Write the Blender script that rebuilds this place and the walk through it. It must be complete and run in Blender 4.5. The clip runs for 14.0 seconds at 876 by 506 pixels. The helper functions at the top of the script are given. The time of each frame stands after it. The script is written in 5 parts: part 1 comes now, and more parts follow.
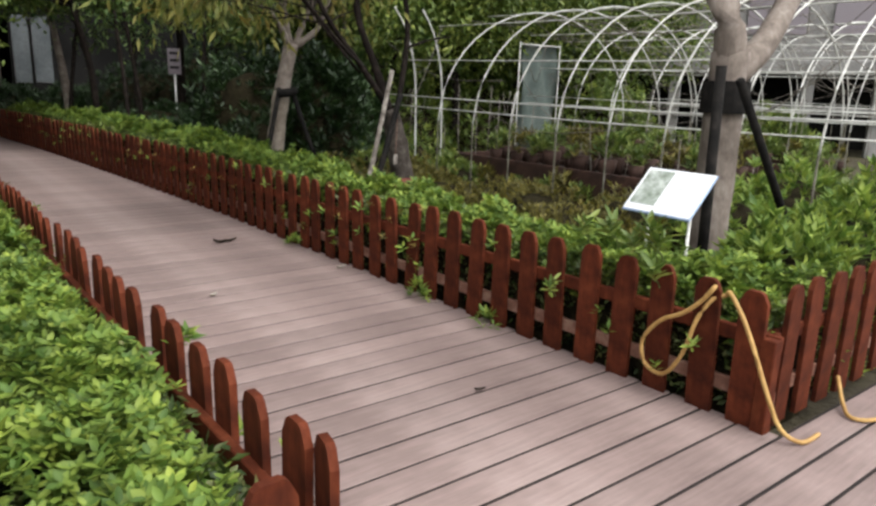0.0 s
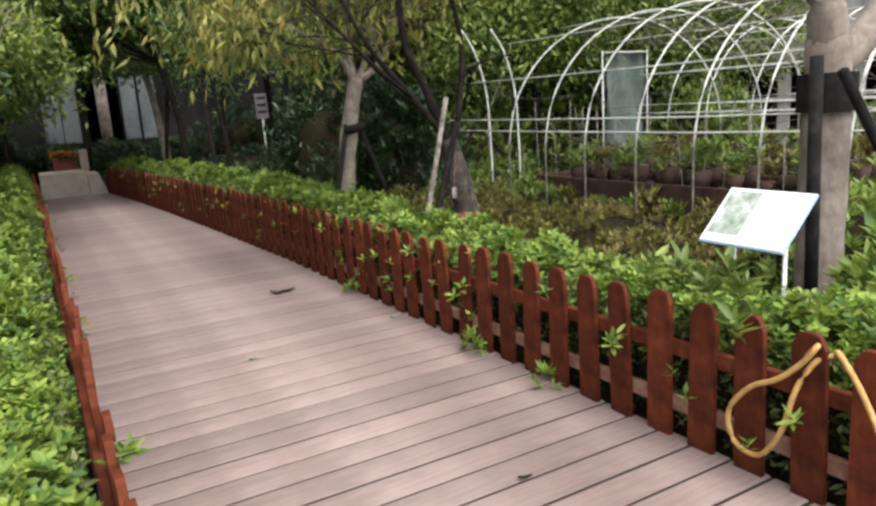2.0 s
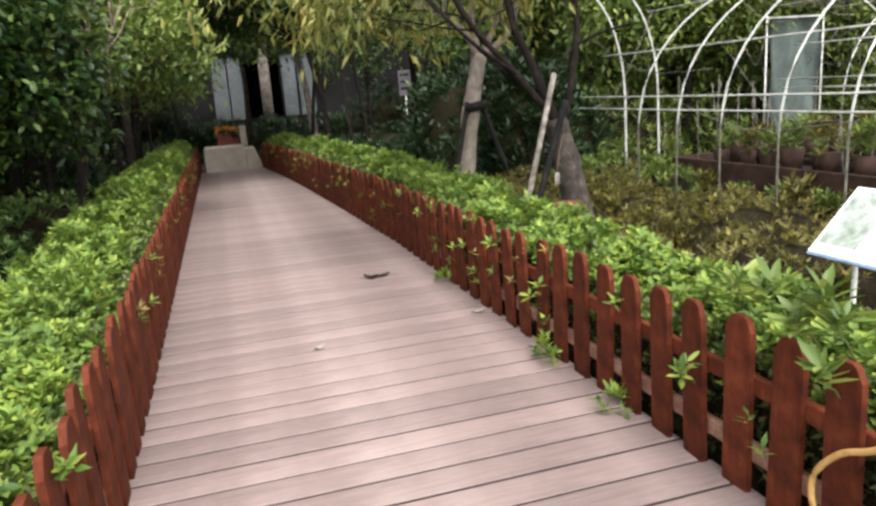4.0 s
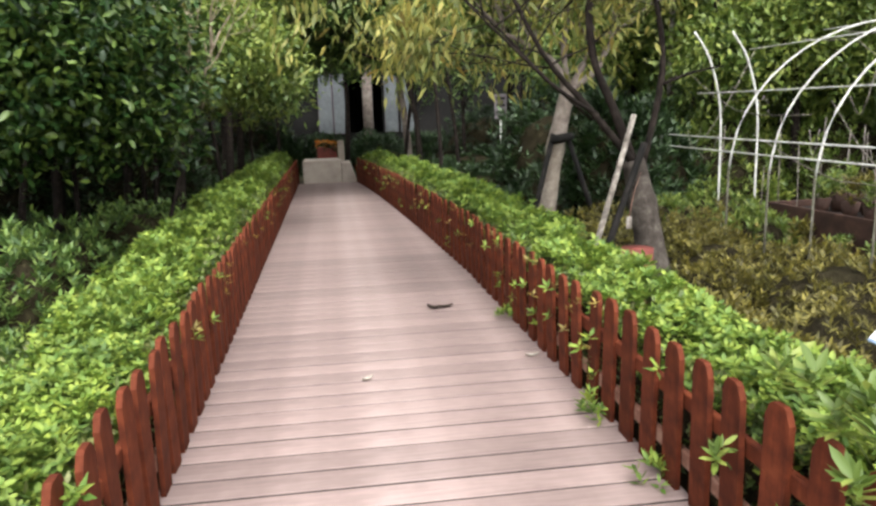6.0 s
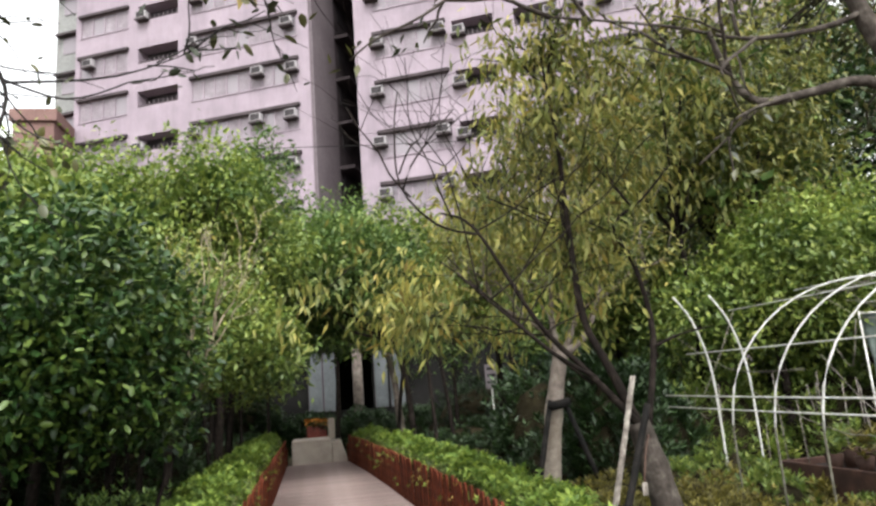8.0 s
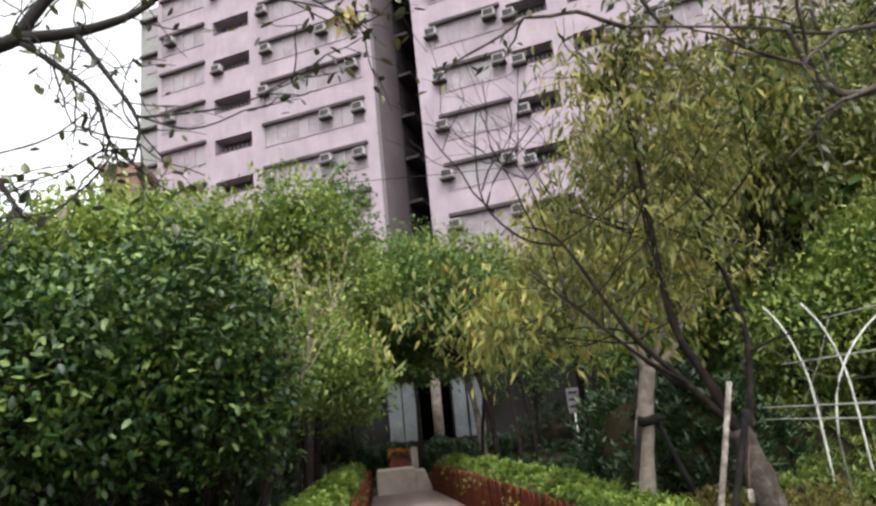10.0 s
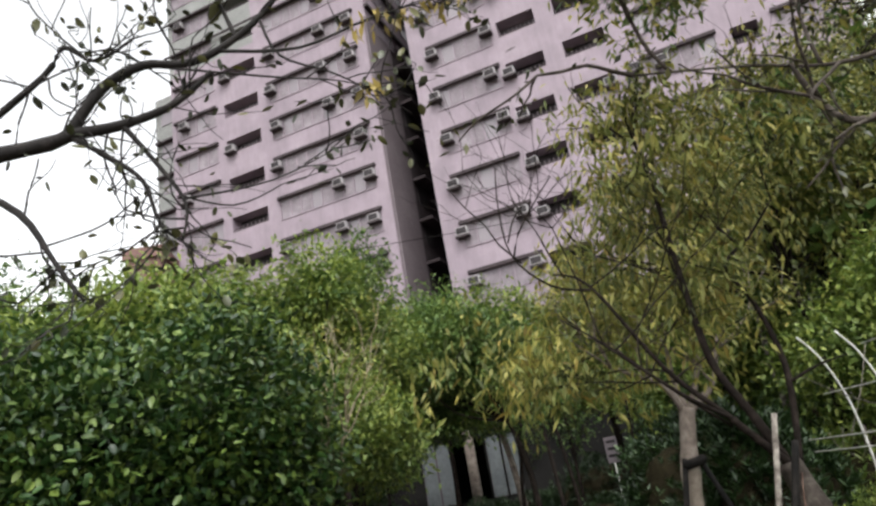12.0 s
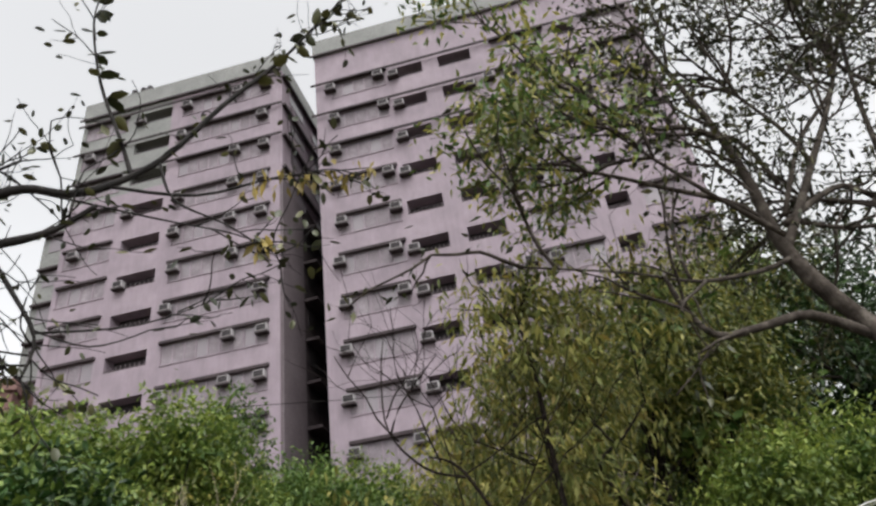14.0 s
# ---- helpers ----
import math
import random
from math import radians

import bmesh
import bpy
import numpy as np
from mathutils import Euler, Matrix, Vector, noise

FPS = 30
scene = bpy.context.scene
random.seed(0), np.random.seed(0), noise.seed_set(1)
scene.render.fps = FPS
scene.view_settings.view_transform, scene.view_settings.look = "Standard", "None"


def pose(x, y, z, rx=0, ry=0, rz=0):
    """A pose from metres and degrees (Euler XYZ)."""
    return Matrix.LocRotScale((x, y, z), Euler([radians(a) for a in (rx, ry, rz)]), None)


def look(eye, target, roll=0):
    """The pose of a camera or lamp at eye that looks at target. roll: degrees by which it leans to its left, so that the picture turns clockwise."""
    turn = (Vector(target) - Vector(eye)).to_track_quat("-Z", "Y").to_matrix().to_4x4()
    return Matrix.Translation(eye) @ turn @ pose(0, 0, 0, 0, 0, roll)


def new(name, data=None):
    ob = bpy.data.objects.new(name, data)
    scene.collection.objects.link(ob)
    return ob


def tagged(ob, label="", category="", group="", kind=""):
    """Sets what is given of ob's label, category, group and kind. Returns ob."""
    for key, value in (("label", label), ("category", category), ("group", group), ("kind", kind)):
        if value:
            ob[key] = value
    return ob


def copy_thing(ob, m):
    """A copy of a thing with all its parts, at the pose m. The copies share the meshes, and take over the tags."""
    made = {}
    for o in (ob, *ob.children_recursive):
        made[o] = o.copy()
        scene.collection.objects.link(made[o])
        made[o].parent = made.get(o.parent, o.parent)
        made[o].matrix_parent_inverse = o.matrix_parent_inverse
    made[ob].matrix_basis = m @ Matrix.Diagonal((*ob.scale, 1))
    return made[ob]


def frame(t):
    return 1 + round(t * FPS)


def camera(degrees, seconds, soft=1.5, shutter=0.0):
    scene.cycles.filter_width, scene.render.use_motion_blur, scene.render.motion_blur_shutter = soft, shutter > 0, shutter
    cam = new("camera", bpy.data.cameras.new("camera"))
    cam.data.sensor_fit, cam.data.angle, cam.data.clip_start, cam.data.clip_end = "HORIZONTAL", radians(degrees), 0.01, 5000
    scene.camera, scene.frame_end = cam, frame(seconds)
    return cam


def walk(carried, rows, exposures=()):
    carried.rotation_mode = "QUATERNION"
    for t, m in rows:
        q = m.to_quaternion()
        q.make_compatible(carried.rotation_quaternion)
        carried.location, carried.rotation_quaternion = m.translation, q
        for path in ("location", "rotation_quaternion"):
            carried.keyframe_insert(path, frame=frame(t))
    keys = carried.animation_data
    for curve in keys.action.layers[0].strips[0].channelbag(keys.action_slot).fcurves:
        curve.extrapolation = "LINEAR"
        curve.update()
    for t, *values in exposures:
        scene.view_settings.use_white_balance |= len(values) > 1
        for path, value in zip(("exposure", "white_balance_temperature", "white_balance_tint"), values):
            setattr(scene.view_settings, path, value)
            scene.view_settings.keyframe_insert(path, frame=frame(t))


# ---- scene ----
cam = camera(64.5, 14.0, 2.6)
PATH = [
    (0, (-0.68, 3.179, 1.335), (0.545, 4.689, 0.867), 1.8),
    (0.5, (-0.568, 3.211, 1.331), (0.5, 4.827, 0.833), -0.8),
    (1, (-0.419, 3.281, 1.375), (0.564, 4.978, 0.986), -2.0),
    (1.5, (-0.231, 3.368, 1.373), (0.853, 5.003, 0.985), -4.0),
    (2, (-0.093, 3.398, 1.371), (0.883, 5.095, 0.964), -3.8),
    (2.5, (0.035, 3.396, 1.409), (0.763, 5.212, 0.994), -4.1),
    (2.7, (0.162, 3.457, 1.342), (0.828, 5.3, 0.94), -1.7),
    (4.8, (0.606, 3.587, 1.374), (1.099, 5.457, 0.863), -5.3),
    (5, (0.671, 3.618, 1.367), (1.107, 5.475, 0.766), -2.8),
    (5.5, (0.716, 3.551, 1.416), (1.084, 5.439, 0.867), -2.5),
    (6, (0.714, 3.518, 1.471), (1.011, 5.458, 1.088), -1.7),
    (6.5, (0.733, 3.569, 1.45), (1.133, 5.522, 1.286), -1.4),
    (7, (0.657, 3.546, 1.459), (1.084, 5.5, 1.409), -2.7),
    (7.5, (0.678, 3.612, 1.473), (1.008, 5.581, 1.581), -2.8),
    (8, (0.612, 3.525, 1.455), (0.983, 5.451, 1.842), -4.3),
    (8.2, (0.647, 3.591, 1.416), (1.023, 5.51, 1.836), -4.3),
    (10.3, (0.356, 3.358, 1.274), (0.526, 5.279, 1.803), -5.9),
    (10.5, (0.281, 3.277, 1.206), (0.484, 5.171, 1.815), -6.7),
    (11, (0.378, 3.376, 1.29), (0.63, 5.252, 1.934), -7.7),
    (11.5, (0.272, 3.271, 1.221), (0.525, 5.1, 1.991), -8.2),
    (12, (0.362, 3.354, 1.276), (0.511, 5.235, 1.938), -10.1),
    (12.5, (0.394, 3.393, 1.271), (0.635, 5.198, 2.097), -7.9),
    (13, (0.335, 3.303, 1.231), (0.65, 5.016, 2.214), -6.2),
    (13.5, (0.357, 3.304, 1.235), (0.735, 4.991, 2.239), -6.3),
    (14, (0.435, 3.391, 1.304), (0.911, 5.025, 2.355), -8.3),
]
walk(cam, [(t, look(eye, target, roll)) for t, eye, target, roll in PATH], [(0, -0.33), (1.0, -0.15), (1.5, 0.02), (2.5, 0.12), (5, 0.52), (5.5, 0.55), (6.5, 0.6), (7, 0.68), (7.5, 0.66), (8.0, 0.34), (8.2, 0.26), (10.5, 0.14), (12, -0.15), (12.5, -0.16), (13.5, -0.45), (14, -0.56)])

# ---- world and light: bright overcast noon ----
world = bpy.data.worlds.new("sky")
scene.world = world
world.use_nodes = True
wn, wl = world.node_tree.nodes, world.node_tree.links
sky = wn.new("ShaderNodeTexSky")
sky.sky_type, sky.sun_disc = "NISHITA", False
sky.sun_elevation, sky.sun_rotation = radians(58), radians(177)
sky.air_density, sky.dust_density = 1.0, 4.0
cloud = wn.new("ShaderNodeHueSaturation")
cloud.inputs["Saturation"].default_value = 0.07
cloud.inputs["Value"].default_value = 3.4
wl.new(sky.outputs[0], cloud.inputs["Color"])
wl.new(cloud.outputs[0], wn["Background"].inputs[0])
wn["Background"].inputs[1].default_value = 0.15
sun_data = bpy.data.lights.new("sun", "SUN")
sun_data.energy, sun_data.angle, sun_data.color = 0.7, radians(30), (1.0, 0.96, 0.9)
sun = new("sun", sun_data)
sun.matrix_world = look((1, -18, 28), (0, 0, 0))

# ---- helpers for meshes and materials ----
rng = np.random.default_rng(7)


def principled(name, rough=0.6, metal=0.0, spec=0.5):
    m = bpy.data.materials.new(name)
    m.use_nodes = True
    b = m.node_tree.nodes["Principled BSDF"]
    b.inputs["Roughness"].default_value = rough
    b.inputs["Metallic"].default_value = metal
    b.inputs["Specular IOR Level"].default_value = spec
    return m, m.node_tree.nodes, m.node_tree.links, b


def ramp(n, l, src, stops):
    r = n.new("ShaderNodeValToRGB")
    el = r.color_ramp.elements
    el[0].position, el[0].color = stops[0][0], (*stops[0][1], 1)
    el[1].position, el[1].color = stops[-1][0], (*stops[-1][1], 1)
    for p, c in stops[1:-1]:
        e = el.new(p)
        e.color = (*c, 1)
    l.new(src, r.inputs[0])
    return r.outputs[0]


def noise_node(n, l, scale, detail=4.0, rough=0.6, stretch=None):
    tc = n.new("ShaderNodeTexCoord")
    t = n.new("ShaderNodeTexNoise")
    t.inputs["Scale"].default_value, t.inputs["Detail"].default_value = scale, detail
    t.inputs["Roughness"].default_value = rough
    if stretch:
        mp = n.new("ShaderNodeMapping")
        mp.inputs["Scale"].default_value = stretch
        l.new(tc.outputs["Object"], mp.inputs[0])
        l.new(mp.outputs[0], t.inputs["Vector"])
    else:
        l.new(tc.outputs["Object"], t.inputs["Vector"])
    return t.outputs["Fac"]


def mixed(n, l, a, b, fac, kind="MIX"):
    x = n.new("ShaderNodeMix")
    x.data_type, x.blend_type = "RGBA", kind
    if isinstance(fac, float):
        x.inputs[0].default_value = fac
    else:
        l.new(fac, x.inputs[0])
    for sock, v in ((6, a), (7, b)):
        if isinstance(v, tuple):
            x.inputs[sock].default_value = (*v, 1)
        else:
            l.new(v, x.inputs[sock])
    return x.outputs[2]


def bumped(n, l, b, src, strength, dist):
    k = n.new("ShaderNodeBump")
    k.inputs["Strength"].default_value, k.inputs["Distance"].default_value = strength, dist
    l.new(src, k.inputs["Height"])
    l.new(k.outputs[0], b.inputs["Normal"])


def worn(name, dark, mid, light, scale=6.0, fine=60.0, rough=0.7, bump=0.3, dist=0.004, stretch=None, vary=0.0, metal=0.0, spec=0.3, grainy=0.8):
    """A two-scale mottled surface: broad stains, fine grain and relief; vary: tone change from piece to piece."""
    m, n, l, b = principled(name, rough, metal, spec)
    big, small = noise_node(n, l, scale, 5), noise_node(n, l, fine, 3, 0.7, stretch)
    base = ramp(n, l, big, [(0.3, dark), (0.52, mid), (0.72, light)])
    grain = ramp(n, l, small, [(0.3, (0.72, 0.72, 0.72)), (0.7, (1.12, 1.12, 1.12))])
    col = mixed(n, l, base, grain, grainy, "MULTIPLY")
    if vary:
        oi = n.new("ShaderNodeObjectInfo")
        tone = ramp(n, l, oi.outputs["Random"], [(0.0, (1 - vary,) * 3), (1.0, (1 + vary,) * 3)])
        col = mixed(n, l, col, tone, 1.0, "MULTIPLY")
    l.new(col, b.inputs["Base Color"])
    bumped(n, l, b, small, bump, dist)
    return m


def leafy(name, dark, mid, light, rough=0.45, scale=1.5, thin=0.25):
    """Leaves: tone changes leaf by leaf and in broad patches; some light passes through."""
    m, n, l, b = principled(name, rough, 0.0, 0.35)
    g = n.new("ShaderNodeNewGeometry")
    per = ramp(n, l, g.outputs["Random Per Island"], [(0.0, dark), (0.5, mid), (1.0, light)])
    patch = ramp(n, l, noise_node(n, l, scale, 3), [(0.35, (0.45, 0.5, 0.45)), (0.65, (1.3, 1.22, 1.05))])
    col = mixed(n, l, per, patch, 0.85, "MULTIPLY")
    l.new(col, b.inputs["Base Color"])
    tr = n.new("ShaderNodeBsdfTranslucent")
    l.new(col, tr.inputs[0])
    mx = n.new("ShaderNodeMixShader")
    mx.inputs[0].default_value = thin
    l.new(b.outputs[0], mx.inputs[1])
    l.new(tr.outputs[0], mx.inputs[2])
    l.new(mx.outputs[0], n["Material Output"].inputs["Surface"])
    return m


def mesh_from(name, verts, faces, material, smooth=False):
    me = bpy.data.meshes.new(name)
    me.from_pydata([tuple(v) for v in verts], [], [tuple(f) for f in faces])
    me.materials.append(material)
    if smooth:
        me.polygons.foreach_set("use_smooth", [True] * len(me.polygons))
    me.update()
    return me


def attach(name, me, parent=None, m=None, label="", kind=""):
    """A mesh as an object of its own, under parent if one is given."""
    ob = new(name, me)
    if parent is not None:
        ob.parent = parent
    if m is not None:
        ob.matrix_basis = m
    return tagged(ob, label, kind=kind)


def holder(name, label, category, group="", m=None, kind=""):
    ob = new(name)
    ob.empty_display_size = 0.1
    if m is not None:
        ob.matrix_basis = m
    return tagged(ob, label, category, group, kind)


def box_data(x0, x1, y0, y1, z0, z1, bevel=0.0):
    bm = bmesh.new()
    bmesh.ops.create_cube(bm, size=1.0)
    for v in bm.verts:
        v.co = Vector(((x0 + x1) / 2 + v.co.x * (x1 - x0), (y0 + y1) / 2 + v.co.y * (y1 - y0), (z0 + z1) / 2 + v.co.z * (z1 - z0)))
    if bevel:
        bmesh.ops.bevel(bm, geom=bm.edges[:], offset=bevel, segments=1, affect="EDGES")
    return bm


def mesh_of(name, bm, material, smooth=False):
    me = bpy.data.meshes.new(name)
    bm.to_mesh(me)
    bm.free()
    me.materials.append(material)
    if smooth:
        me.polygons.foreach_set("use_smooth", [True] * len(me.polygons))
    return me


def part(name, bm, material, parent=None, label="", m=None, smooth=False, kind=""):
    return attach(name, mesh_of(name, bm, material, smooth), parent, m, label, kind)


def box(name, x0, x1, y0, y1, z0, z1, material, parent=None, bevel=0.0, label="", m=None):
    return part(name, box_data(x0, x1, y0, y1, z0, z1, bevel), material, parent, label, m)


class Tubes:
    """Tapered tubes along bent lines, gathered into one mesh."""

    def __init__(self):
        self.v, self.f = [], []

    def add(self, points, r0, r1, sides=7, knots=0.0, steps=4):
        p = np.array(points, float)
        if len(p) > 2 and steps > 1:
            t = np.linspace(0, len(p) - 1, (len(p) - 1) * steps + 1)
            i = np.clip(t.astype(int), 0, len(p) - 2)
            u = (t - i)[:, None]
            a, b, c, d = p[np.maximum(i - 1, 0)], p[i], p[i + 1], p[np.minimum(i + 2, len(p) - 1)]
            p = 0.5 * (2 * b + (c - a) * u + (2 * a - 5 * b + 4 * c - d) * u**2 + (3 * b - a - 3 * c + d) * u**3)
        k = len(p)
        way = np.gradient(p, axis=0)
        way /= np.linalg.norm(way, axis=1)[:, None] + 1e-9
        ref = np.where(np.abs(way[:, 2:3]) > 0.9, [[1.0, 0, 0]], [[0, 0, 1.0]])
        s = np.cross(way, ref)
        s /= np.linalg.norm(s, axis=1)[:, None] + 1e-9
        up = np.cross(s, way)
        r = np.linspace(r0, r1, k) * (1 + knots * rng.normal(size=k))
        ang = np.arange(sides) * 2 * math.pi / sides
        ring = p[:, None] + r[:, None, None] * (np.cos(ang)[None, :, None] * s[:, None] + np.sin(ang)[None, :, None] * up[:, None])
        o = len(self.v)
        self.v.extend(ring.reshape(-1, 3).tolist())
        for j in range(k - 1):
            for q in range(sides):
                w = (q + 1) % sides
                self.f.append((o + j * sides + q, o + j * sides + w, o + (j + 1) * sides + w, o + (j + 1) * sides + q))
        self.f.append(tuple(o + q for q in range(sides))[::-1])
        self.f.append(tuple(o + (k - 1) * sides + q for q in range(sides)))
        return self

    def mesh(self, name, material):
        return mesh_from(name, self.v, self.f, material, True)


def tube(name, points, r0, r1, material, parent=None, label="", sides=8, steps=4, knots=0.0):
    return attach(name, Tubes().add(points, r0, r1, sides, knots, steps).mesh(name, material), parent, None, label)


def leaves_mesh(name, pos, ways, ups, length, width, material, fold=0.25, oval=False):
    """One folded, pointed leaf at each place: along ways, face to ups."""
    pos, ways, ups = (np.asarray(a, float) for a in (pos, ways, ups))
    k = len(pos)
    ways = ways / (np.linalg.norm(ways, axis=1)[:, None] + 1e-9)
    side = np.cross(ways, ups)
    side /= np.linalg.norm(side, axis=1)[:, None] + 1e-9
    up = np.cross(side, ways)
    L = np.broadcast_to(np.asarray(length, float), (k,))[:, None]
    Wd = np.broadcast_to(np.asarray(width, float), (k,))[:, None]
    if oval:
        a, c = pos + ways * L * 0.27, pos + ways * L * 0.68
        v = np.stack([pos, a + side * Wd * 0.46, a - up * Wd * fold * 0.8, a - side * Wd * 0.46, c + side * Wd * 0.44 - up * L * 0.05, c - up * (Wd * fold * 0.8 + L * 0.05), c - side * Wd * 0.44 - up * L * 0.05, pos + ways * L - up * L * 0.14], 1)
        o = (np.arange(k) * 8)[:, None]
        tri = ([0, 1, 2], [0, 2, 3], [1, 4, 5], [1, 5, 2], [2, 5, 6], [2, 6, 3], [4, 7, 5], [5, 7, 6])
    else:
        mid = pos + ways * L * 0.45 - up * Wd * fold
        v = np.stack([pos, pos + ways * L * 0.4 + side * Wd * 0.5, mid, pos + ways * L * 0.4 - side * Wd * 0.5, pos + ways * L - up * L * 0.12], 1)
        o = (np.arange(k) * 5)[:, None]
        tri = ([0, 1, 2], [1, 4, 2], [2, 4, 3], [0, 2, 3])
    f = np.concatenate([o + c for c in tri], 1).reshape(-1, 3)
    me = bpy.data.meshes.new(name)
    me.vertices.add(v.shape[0] * v.shape[1])
    me.vertices.foreach_set("co", v.reshape(-1))
    me.loops.add(len(f) * 3)
    me.loops.foreach_set("vertex_index", f.reshape(-1).astype(np.int32))
    me.polygons.add(len(f))
    me.polygons.foreach_set("loop_start", np.arange(len(f), dtype=np.int32) * 3)
    me.update(calc_edges=True)
    me.materials.append(material)
    return me


def unit(k):
    d = rng.normal(size=(k, 3))
    return d / np.linalg.norm(d, axis=1)[:, None]


def rosettes(places, per, size, lift=0.35, ratio=0.34):
    """Whorls of leaves about shoots at the places: positions, ways, ups, lengths, widths."""
    k = len(places)
    axis = unit(k) * 0.55 + [0, 0, 1.0]
    axis /= np.linalg.norm(axis, axis=1)[:, None]
    a = np.cross(axis, unit(k))
    a /= np.linalg.norm(a, axis=1)[:, None]
    b = np.cross(axis, a)
    ang = (np.arange(per) * 2.4)[None] + rng.uniform(0, 6.3, (k, 1))
    rise = lift + 0.9 * (np.arange(per) / per)[None, :, None] ** 1.5 + rng.normal(0, 0.15, (k, per, 1))
    way = np.cos(ang)[..., None] * a[:, None] + np.sin(ang)[..., None] * b[:, None] + rise * axis[:, None]
    pos = np.repeat(np.asarray(places)[:, None], per, 1) + axis[:, None] * (np.arange(per) / per)[None, :, None] * size * 0.5
    n = k * per
    L = size * rng.uniform(0.6, 1.15, n)
    return pos.reshape(-1, 3), way.reshape(-1, 3), np.repeat(axis, per, 0), L, L * ratio

# ---- materials ----
M_SOIL = worn("garden_soil", (0.03, 0.024, 0.015), (0.06, 0.05, 0.028), (0.09, 0.095, 0.036), 0.9, 25, 0.95, 0.8, 0.03)
M_DECK = worn("composite_deck", (0.150, 0.108, 0.099), (0.218, 0.162, 0.149), (0.285, 0.22, 0.204), 1.6, 38, 0.6, 0.3, 0.002, (0.08, 1, 1), 0.13, spec=0.3)
M_JOIST = worn("dark_underside", (0.012, 0.009, 0.008), (0.02, 0.015, 0.013), (0.03, 0.02, 0.018), 4, 40, 0.9)
M_PICKET = worn("red_brown_stain", (0.034, 0.009, 0.005), (0.084, 0.0195, 0.0085), (0.135, 0.036, 0.015), 9, 55, 0.75, 0.35, 0.002, (1, 1, 0.12), 0.22, spec=0.1)
M_RAWRAIL = worn("weathered_rail", (0.09, 0.038, 0.024), (0.16, 0.078, 0.053), (0.27, 0.17, 0.125), 8, 60, 0.75, 0.4, 0.002)
M_BARK = worn("dark_bark", (0.007, 0.006, 0.005), (0.016, 0.012, 0.010), (0.036, 0.029, 0.024), 14, 40, 0.95, 0.9, 0.012, (1, 1, 0.35), spec=0.1)
M_PALEBARK = worn("grey_bark", (0.10, 0.08, 0.065), (0.18, 0.148, 0.126), (0.26, 0.225, 0.195), 8, 45, 0.85, 0.6, 0.006, (1, 1, 0.3))
M_LIME = worn("limewashed_bark", (0.14, 0.115, 0.088), (0.22, 0.185, 0.15), (0.30, 0.265, 0.22), 9, 50, 0.9, 0.6, 0.005)
M_BLACKPOLE = worn("black_pole", (0.006, 0.006, 0.006), (0.012, 0.011, 0.010), (0.026, 0.022, 0.02), 12, 60, 0.9, 0.4, 0.003, spec=0.1)
M_GREYPOLE = worn("peeling_pole", (0.05, 0.042, 0.035), (0.16, 0.14, 0.12), (0.36, 0.33, 0.29), 16, 70, 0.85, 0.5, 0.004)
M_HOOP = worn("galvanised_pipe", (0.42, 0.42, 0.39), (0.62, 0.62, 0.58), (0.74, 0.74, 0.71), 7, 50, 0.6, 0.15, 0.001)
M_STAKE = worn("rusted_stake", (0.05, 0.045, 0.03), (0.10, 0.095, 0.07), (0.19, 0.18, 0.15), 9, 50, 0.85, 0.2, 0.001)
M_CONC = worn("pale_concrete", (0.32, 0.27, 0.225), (0.43, 0.37, 0.315), (0.51, 0.45, 0.39), 2.5, 60, 0.85, 0.3, 0.003)
M_WALLPINK = worn("mauve_tile_wall", (0.215, 0.175, 0.203), (0.258, 0.21, 0.242), (0.315, 0.258, 0.292), 0.4, 2.4, 0.7, 0.1, 0.01, (1, 1, 0.2), grainy=0.4)
# darker copy of the mauve wall: shade of the side face in its colour
M_WALLSIDE = worn("shaded_mauve_wall", (0.10, 0.08, 0.088), (0.125, 0.102, 0.111), (0.15, 0.125, 0.135), 0.3, 7, 0.8, 0.15, 0.01)
M_PARAPET = worn("green_grey_parapet", (0.175, 0.178, 0.172), (0.22, 0.222, 0.214), (0.265, 0.268, 0.258), 0.4, 7, 0.8)
# stained ledge tone; also carries shade under ledges and in the tower gap
M_LEDGE = worn("ledge_stain_shade", (0.025, 0.018, 0.02), (0.045, 0.034, 0.037), (0.07, 0.055, 0.058), 0.8, 8, 0.85)
# near-black tone; on loggia backs it stands in for shade of the opening
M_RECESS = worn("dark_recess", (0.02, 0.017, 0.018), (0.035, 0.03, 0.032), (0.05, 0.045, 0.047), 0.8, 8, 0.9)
M_AC = worn("ac_casing", (0.20, 0.185, 0.19), (0.28, 0.265, 0.27), (0.38, 0.36, 0.365), 2, 20, 0.5)
M_CURTAIN = worn("pale_curtain", (0.17, 0.145, 0.16), (0.225, 0.195, 0.215), (0.29, 0.26, 0.28), 1.0, 10, 0.9)
M_FAR_GLASS, _n, _l, _b = principled("window_glass", 0.2, 0.0, 0.6)
_b.inputs["Base Color"].default_value = (0.19, 0.165, 0.182, 1)
